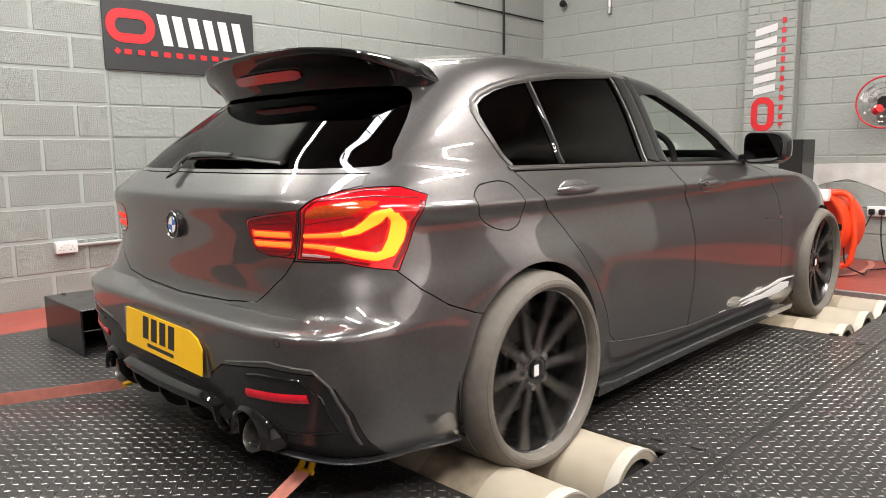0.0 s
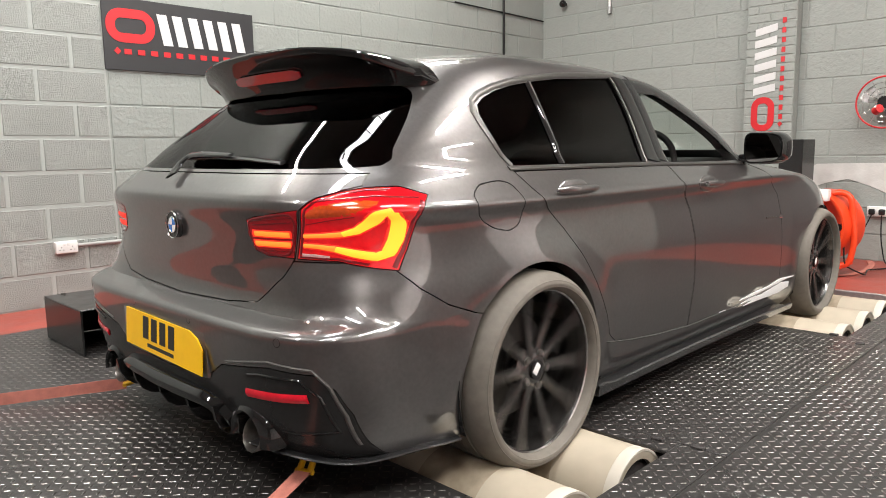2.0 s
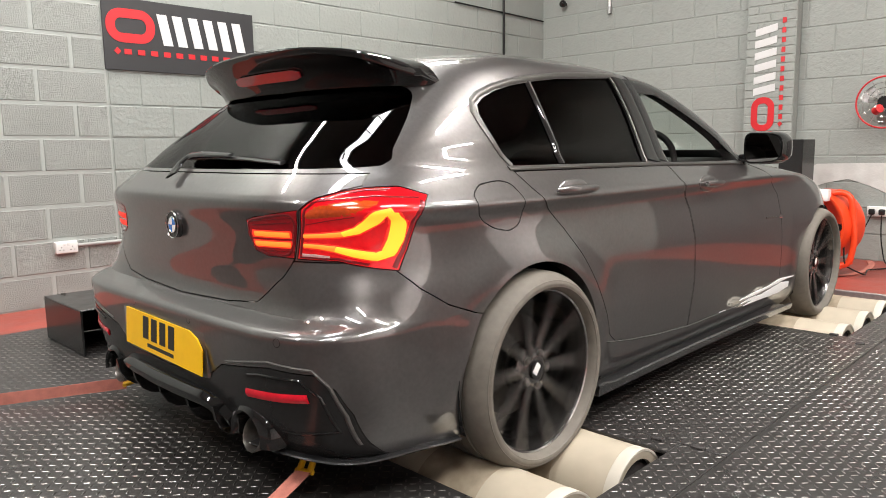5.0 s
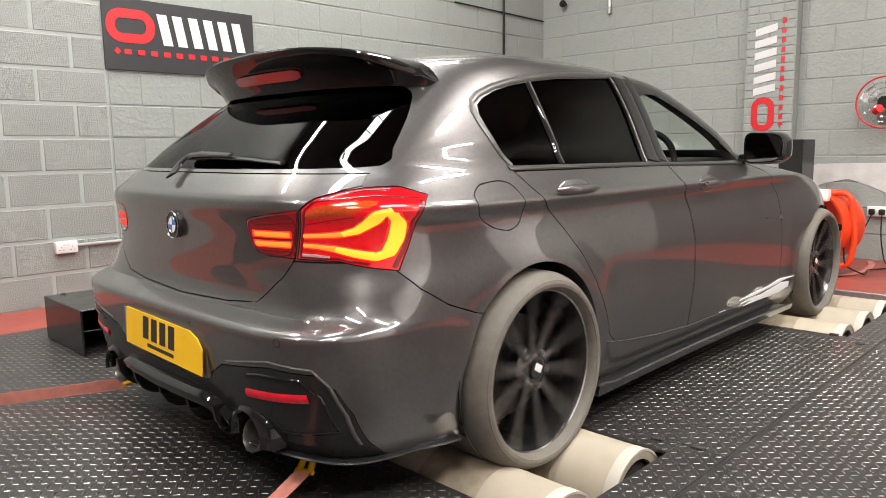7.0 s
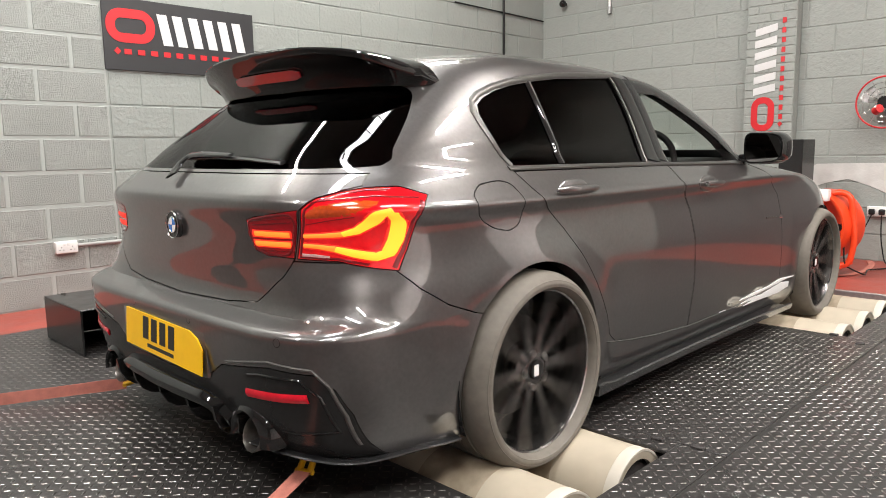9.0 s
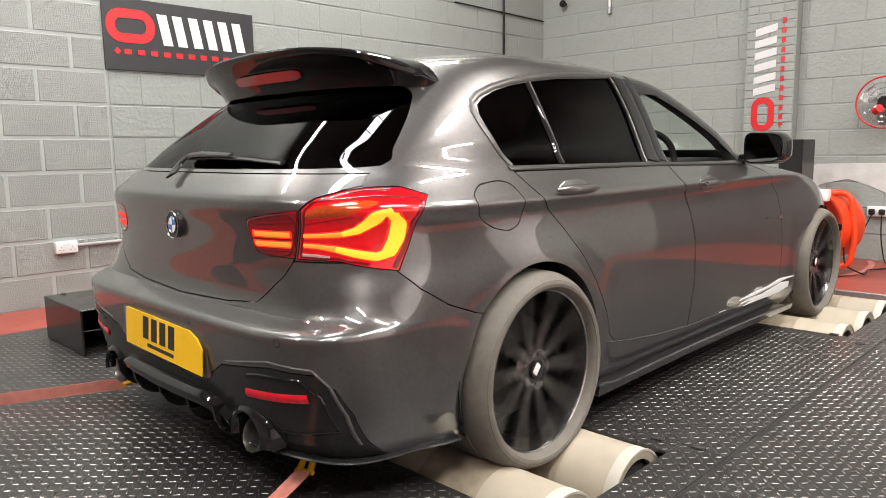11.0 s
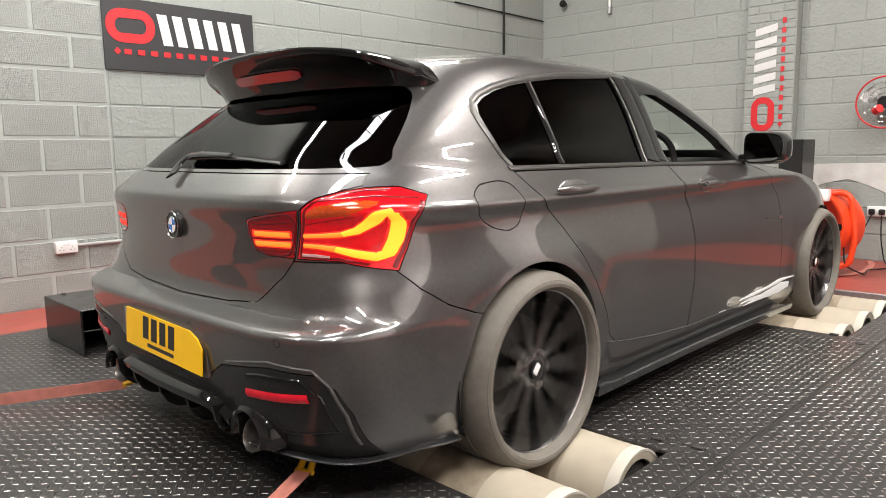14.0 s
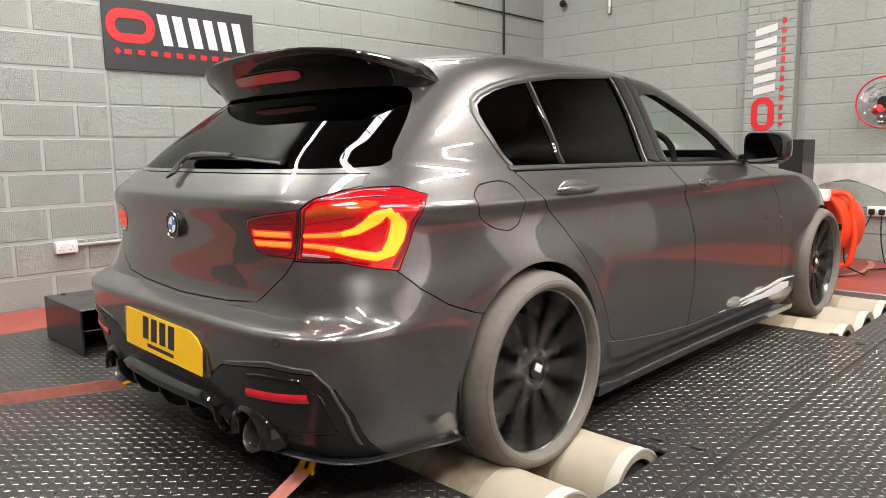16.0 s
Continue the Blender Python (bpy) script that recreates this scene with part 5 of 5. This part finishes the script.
flat(bm, PATCH, lambda u, v, t: (WB - 0.004 - t, u, v), 0.0, 0.0015)
structure("plaster_patch", bm, M["patch"], "pale plaster patch low on the end wall")
cctv = tagged(empty("security_camera", pose(WB - 0.06, 2.66, 2.60)), "small black security camera on the wall", "camera")
bm = bmesh.new()
cyl(bm, (0.06, 0, 0.0), (0.0, 0, 0), 0.018, 16)
part("bracket", bm, M["black_satin"], cctv)
bm = bmesh.new()
bmesh.ops.create_uvsphere(bm, u_segments=20, v_segments=12, radius=0.04)
part("camera_ball", bm, M["black_gloss"], cctv, "", 60)
drop = tagged(empty("ceiling_drop", pose(WB - 0.02, 2.085, 2.47)), "white conduit drop with end fitting", "conduit")
bm = bmesh.new()
cyl(bm, (0, 0, 0.0), (0, 0, CEIL - 2.47), 0.014, 14)
part("tube", bm, M["white_plastic"], drop)
bm = bmesh.new()
cyl(bm, (0, 0, -0.05), (0, 0, 0.02), 0.022, 14)
part("fitting", bm, M["galv"], drop)


def torus(bm, centre, axis_x, r, tube, seg=48, k=8):
    prev = []
    for i in range(seg):
        a = i / seg * math.tau
        d = Vector((0, math.cos(a), math.sin(a)))
        prev.append([bm.verts.new(Vector(centre) + d * (r + tube * math.cos(b)) + Vector((1, 0, 0)) * tube * math.sin(b)) for b in [j * math.tau / k for j in range(k)]])
    for i in range(seg):
        a, b = prev[i], prev[(i + 1) % seg]
        for j in range(k):
            bm.faces.new((a[j], a[(j + 1) % k], b[(j + 1) % k], b[j]))
    bmesh.ops.recalc_face_normals(bm, faces=bm.faces)


fan = tagged(empty("wall_fan", pose(WB - 0.20, -0.605, 1.335, 0, 0, 0)), "wall-mounted fan with red guard ring and steel blades", "fan")
bm = bmesh.new()
torus(bm, (0, 0, 0), 0, 0.207, 0.0075)
part("guard_ring", bm, M["fan_red"], fan, "red guard ring", 60)
for r in (0.16, 0.115, 0.07):
    bm = bmesh.new()
    torus(bm, (-0.03 * (1 - r / 0.2), 0, 0), 0, r, 0.0022, 40, 5)
    part("guard_wire", bm, M["chrome"], fan, "", 60)
for i in range(12):
    a = i / 12 * math.tau
    bm = bmesh.new()
    cyl(bm, (-0.03, 0.04 * math.cos(a), 0.04 * math.sin(a)), (0, 0.20 * math.cos(a), 0.20 * math.sin(a)), 0.002, 6)
    part("guard_spoke", bm, M["chrome"], fan)
for i in range(3):
    a = i / 3 * math.tau + 0.5
    bm = bmesh.new()
    vs = []
    for r, wd in ((0.04, 0.02), (0.10, 0.055), (0.16, 0.07), (0.185, 0.05)):
        vs.append([bm.verts.new((0.035 + k * 0.03, r * math.cos(a + k * wd / r), r * math.sin(a + k * wd / r))) for k in (-1, 0, 1)])
    for p, q in zip(vs, vs[1:]):
        for j in range(2):
            bm.faces.new((p[j], p[j + 1], q[j + 1], q[j]))
    bmesh.ops.solidify(bm, geom=bm.faces[:], thickness=0.003)
    part("fan_blade", bm, M["steel"], fan, "", 60)
bm = bmesh.new()
cyl(bm, (-0.01, 0, 0), (0.10, 0, 0), 0.05, 24)
part("fan_motor", bm, M["black_satin"], fan)
bm = bmesh.new()
cyl(bm, (0.10, 0, 0), (0.20, 0, 0), 0.02, 14)
part("fan_bracket", bm, M["black_satin"], fan)
bm = bmesh.new()
cyl(bm, (-0.035, 0.02, -0.05), (0.0, 0.06, -0.07), 0.035, 20)
part("red_knob", bm, M["fan_red"], fan, "red switch housing", 40)

# orange drum blower in front of the car
blower = tagged(empty("drum_fan", pose(4.25, -0.40, 0.0)), "orange drum fan on a tubular wheeled frame", "fan")
bm = bmesh.new()
revolve(bm, [(-0.14, 0.27), (-0.14, 0.255), (0.14, 0.255), (0.14, 0.27), (0.10, 0.275), (-0.10, 0.275)], 48)
drum = part("drum", bm, M["orange"], blower, "orange steel drum", 40)
drum.matrix_local = pose(0, 0, 0.385, 0, 0, 75)
bm = bmesh.new()
revolve(bm, [(-0.139, 0.01), (-0.139, 0.253), (-0.131, 0.253), (-0.131, 0.01)], 48)
back = part("drum_back", bm, M["orange"], blower, "", 40)
back.matrix_local = pose(0, 0, 0.385, 0, 0, 75)


def tube_path(pts, r, material, name, parent, label=""):
    """A bent tube through the points."""
    bm = bmesh.new()
    dense = []
    for i in range(len(pts)):
        p0, p1, p2 = Vector(pts[max(i - 1, 0)]), Vector(pts[i]), Vector(pts[min(i + 1, len(pts) - 1)])
        if i in (0, len(pts) - 1):
            dense.append(p1)
            continue
        a, b = p1 + (p0 - p1).normalized() * min(0.06, (p0 - p1).length * 0.45), p1 + (p2 - p1).normalized() * min(0.06, (p2 - p1).length * 0.45)
        dense += [a.lerp(p1, t).lerp(p1.lerp(b, t), t) for t in (0, 0.25, 0.5, 0.75, 1)]
    prev = None
    rows = []
    for i, p in enumerate(dense):
        d = (dense[min(i + 1, len(dense) - 1)] - dense[max(i - 1, 0)]).normalized()
        ref = Vector((0, 0, 1)) if abs(d.z) < 0.9 else Vector((1, 0, 0))
        if prev is not None:
            ref = prev
        u = (ref - d * ref.dot(d)).normalized()
        prev = u
        v = d.cross(u)
        rows.append([bm.verts.new(p + (u * math.cos(a) + v * math.sin(a)) * r) for a in [k * math.tau / 10 for k in range(10)]])
    for a, b in zip(rows, rows[1:]):
        for j in range(10):
            bm.faces.new((a[j], a[(j + 1) % 10], b[(j + 1) % 10], b[j]))
    bm.faces.new(rows[0])
    bm.faces.new(rows[-1][::-1])
    bmesh.ops.recalc_face_normals(bm, faces=bm.faces)
    return part(name, bm, material, parent, label, 60)


tube_path([(-0.10, 0.10, 0.10), (-0.10, -0.245, 0.095), (-0.10, -0.275, 0.30), (-0.10, -0.235, 0.625), (-0.10, -0.13, 0.655), (-0.10, -0.03, 0.56)], 0.023, M["orange"], "frame_tube", blower, "orange tubular frame")
part("frame_plate", boxed(-0.12, 0.18, -0.20, 0.20, 0.068, 0.082, 0.003), M["orange"], blower)
for y in (-0.13, 0.13):
    bm = bmesh.new()
    cyl(bm, (-0.10, y - 0.014, 0.036), (-0.10, y + 0.014, 0.036), 0.036, 20)
    part("castor", bm, M["black_satin"], blower)
    part("castor_fork", boxed(-0.115, -0.085, y - 0.02, y + 0.02, 0.045, 0.07, 0.003), M["galv"], blower)
bm = bmesh.new()
cyl(bm, (-0.15, -0.175, 0.385), (-0.09, -0.175, 0.385), 0.026, 16)
part("switch_knob", bm, M["black_satin"], blower, "black switch knob")
bm = bmesh.new()
box(bm, -0.22, -0.14, -0.11, 0.02, 0.58, 0.67, 0.012, 2)
tagged(part("paper_sheet", bm, M["white_plastic"], blower), "white cloth hung over the drum")

# black cabinet behind the car, wall sockets with plugs
tagged(link_mesh("equipment_cabinet", boxed(4.60, 4.90, -0.13, 0.06, FLOOR, 1.045, 0.006), M["black_satin"], None, "", 30), "matt black equipment cabinet beside the wall", "cabinet")
sock2 = tagged(link_mesh("wall_socket", boxed(WB - 0.04, WB, -0.655, -0.490, 0.385, 0.472, 0.008, 3), M["white_plastic"], None, "", 40), "white double socket with two black plugs", "socket")
for y in (-0.535, -0.61):
    bm = bmesh.new()
    box(bm, WB - 0.085, WB - 0.041, y - 0.024, y + 0.024, 0.402, 0.452, 0.012, 2)
    tagged(part("plug", bm, M["black_satin"], sock2, "black mains plug"))
for y, pts in ((-0.535, [(WB - 0.07, -0.535, 0.40), (WB - 0.09, -0.50, 0.30), (WB - 0.3, -0.47, 0.16), (WB - 0.55, -0.46, 0.20)]), (-0.61, [(WB - 0.07, -0.61, 0.40), (WB - 0.08, -0.62, 0.2), (WB - 0.10, -0.66, 0.012), (WB - 0.30, -0.75, 0.010)])):
    tagged(tube_path(pts, 0.005, M["black_satin"], "mains_cable", None), "black mains cable hanging from the socket", "cable")
tagged(tube_path([(4.15, -0.60, 0.30), (4.12, -0.62, 0.10), (4.3, -0.72, 0.012), (4.6, -0.66, 0.010), (4.9, -0.85, 0.010)], 0.006, M["black_satin"], "mains_cable", None), "black fan cable lying on the red floor", "cable")
strap([(4.15, -0.52, 0.008), (4.3, -0.62, 0.008), (4.55, -0.66, 0.008), (4.9, -0.62, 0.008), (5.1, -0.55, 0.008)], 0.05, False, "loose_strap", "faded red strap lying loose on the floor")

# ---- ceiling: strip lights and rooflights ----
for lx, ly in STRIPS:
    lampthing = tagged(empty("strip_light", pose(lx, ly, CEIL - 0.22)), "white ceiling strip light, switched on", "lamp", "ceiling strip lights")
    part("housing", boxed(-0.78, 0.78, -0.05, 0.05, 0.0, 0.06, 0.008), M["white_plastic"], lampthing)
    part("tube_cover", boxed(-0.75, 0.75, -0.045, 0.045, -0.035, -0.001, 0.01, 2), M["tube"], lampthing, "glowing diffuser")
    for dx in (-0.6, 0.6):
        part("hanger", boxed(dx - 0.006, dx + 0.006, -0.006, 0.006, 0.061, 0.22), M["galv"], lampthing)

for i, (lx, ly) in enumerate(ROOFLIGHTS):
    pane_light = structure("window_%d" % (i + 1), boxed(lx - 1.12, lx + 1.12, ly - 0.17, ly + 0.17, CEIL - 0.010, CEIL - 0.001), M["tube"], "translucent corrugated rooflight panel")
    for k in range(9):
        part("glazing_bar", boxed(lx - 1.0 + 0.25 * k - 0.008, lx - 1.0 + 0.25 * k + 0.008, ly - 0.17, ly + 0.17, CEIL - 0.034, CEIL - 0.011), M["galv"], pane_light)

# ---- blocks and bricks ----
def piece_mesh(w, d, h, bevel, material):
    bm = boxed(-w / 2, w / 2, -d / 2, d / 2, -h / 2, h / 2)
    bmesh.ops.bevel(bm, geom=bm.edges[:], offset=bevel, segments=1, affect="EDGES")
    me = bpy.data.meshes.new("block")
    bm.to_mesh(me)
    bm.free()
    me.materials.append(material)
    return me


rnd = random.Random(7)


def lay(parent, name, u0, u1, z0, rows_n, bw, bh, depth, bevel, put_m, phase, material, gap=0.010):
    """Courses of half-bonded pieces between u0 and u1."""
    cache = {}
    for r in range(rows_n):
        off = phase + (bw / 2 if r % 2 else 0)
        k = math.floor((u0 - off) / bw)
        while off + k * bw < u1:
            a, b = max(off + k * bw, u0), min(off + (k + 1) * bw, u1)
            k += 1
            if b - a < 0.04:
                continue
            w = round(b - a - gap, 3)
            if w not in cache:
                cache[w] = piece_mesh(w, depth, bh - gap, bevel, material)
            ob = new(name, cache[w])
            ob.matrix_world = put_m((a + b) / 2, z0 + (r + 0.5) * bh, rnd.uniform(-0.0018, 0.0018))
            ob.parent = parent


lay(wall_side, "block", -0.80, 0.222, -0.006, 11, 0.45, 0.225, 0.024, 0.005, lambda u, z, e: pose(u, WA + 0.010 + e, z, rnd.uniform(-0.3, 0.3), 0, 0), -0.223, M["rough_wall"], 0.020)
structure("mortar_bed", boxed(-0.80, 0.222, WA + 0.0015, WA + JOINT, FLOOR, 2.47), M["mortar"], "smooth painted mortar between coarse blocks")
lay(wall_side, "block", 0.228, WB, -0.006, 12, 0.45, 0.225, 0.024, 0.004, lambda u, z, e: pose(u, WA + 0.012 + e, z), 0.0, M["paint_wall"])
lay(wall_end, "block", 0.572, WA - 0.004, 0.0004, 13, 0.45, 0.225, 0.024, 0.004, lambda u, z, e: pose(WB + 0.012 + e, u, z, 0, 0, 90), 1.133, M["paint_wall"])
lay(wall_end, "block", -1.1, 0.136, 0.0004, 12, 0.45, 0.225, 0.024, 0.004, lambda u, z, e: pose(WB + 0.012 + e, u, z, 0, 0, 90), -0.15, M["paint_wall"])
lay(pier, "brick", 0.137, 0.571, 0.7504, 26, 0.225, 0.075, 0.03, 0.004, lambda u, z, e: pose(PIER_X + 0.015 + e, u, z, 0, 0, 90), 0.137, M["paint_wall"])


# ---- what turns: wheels forward, rollers backward ----
def spin(t):
    """Degrees through which the wheels have turned."""
    return 700 * t + 20 * t * t


def motions():
    for w, (x, y, z) in zip(wheels, AXLES):
        m0 = pose(0, 0, 0, 0, 0, 0 if y < 0 else 180)
        walk(w, [(i / 30, pose(x, y, z, 0, spin(i / 30), 0) @ m0) for i in range(481)])
    for r, x, y in rollers:
        m0 = pose(0, 0, 0, 0, 0, 0 if y < 0 else 180)
        walk(r, [(i / 30, pose(x, y, ROLL_Z, 0, -spin(i / 30) * 1.5, 0) @ m0) for i in range(481)])


motions()
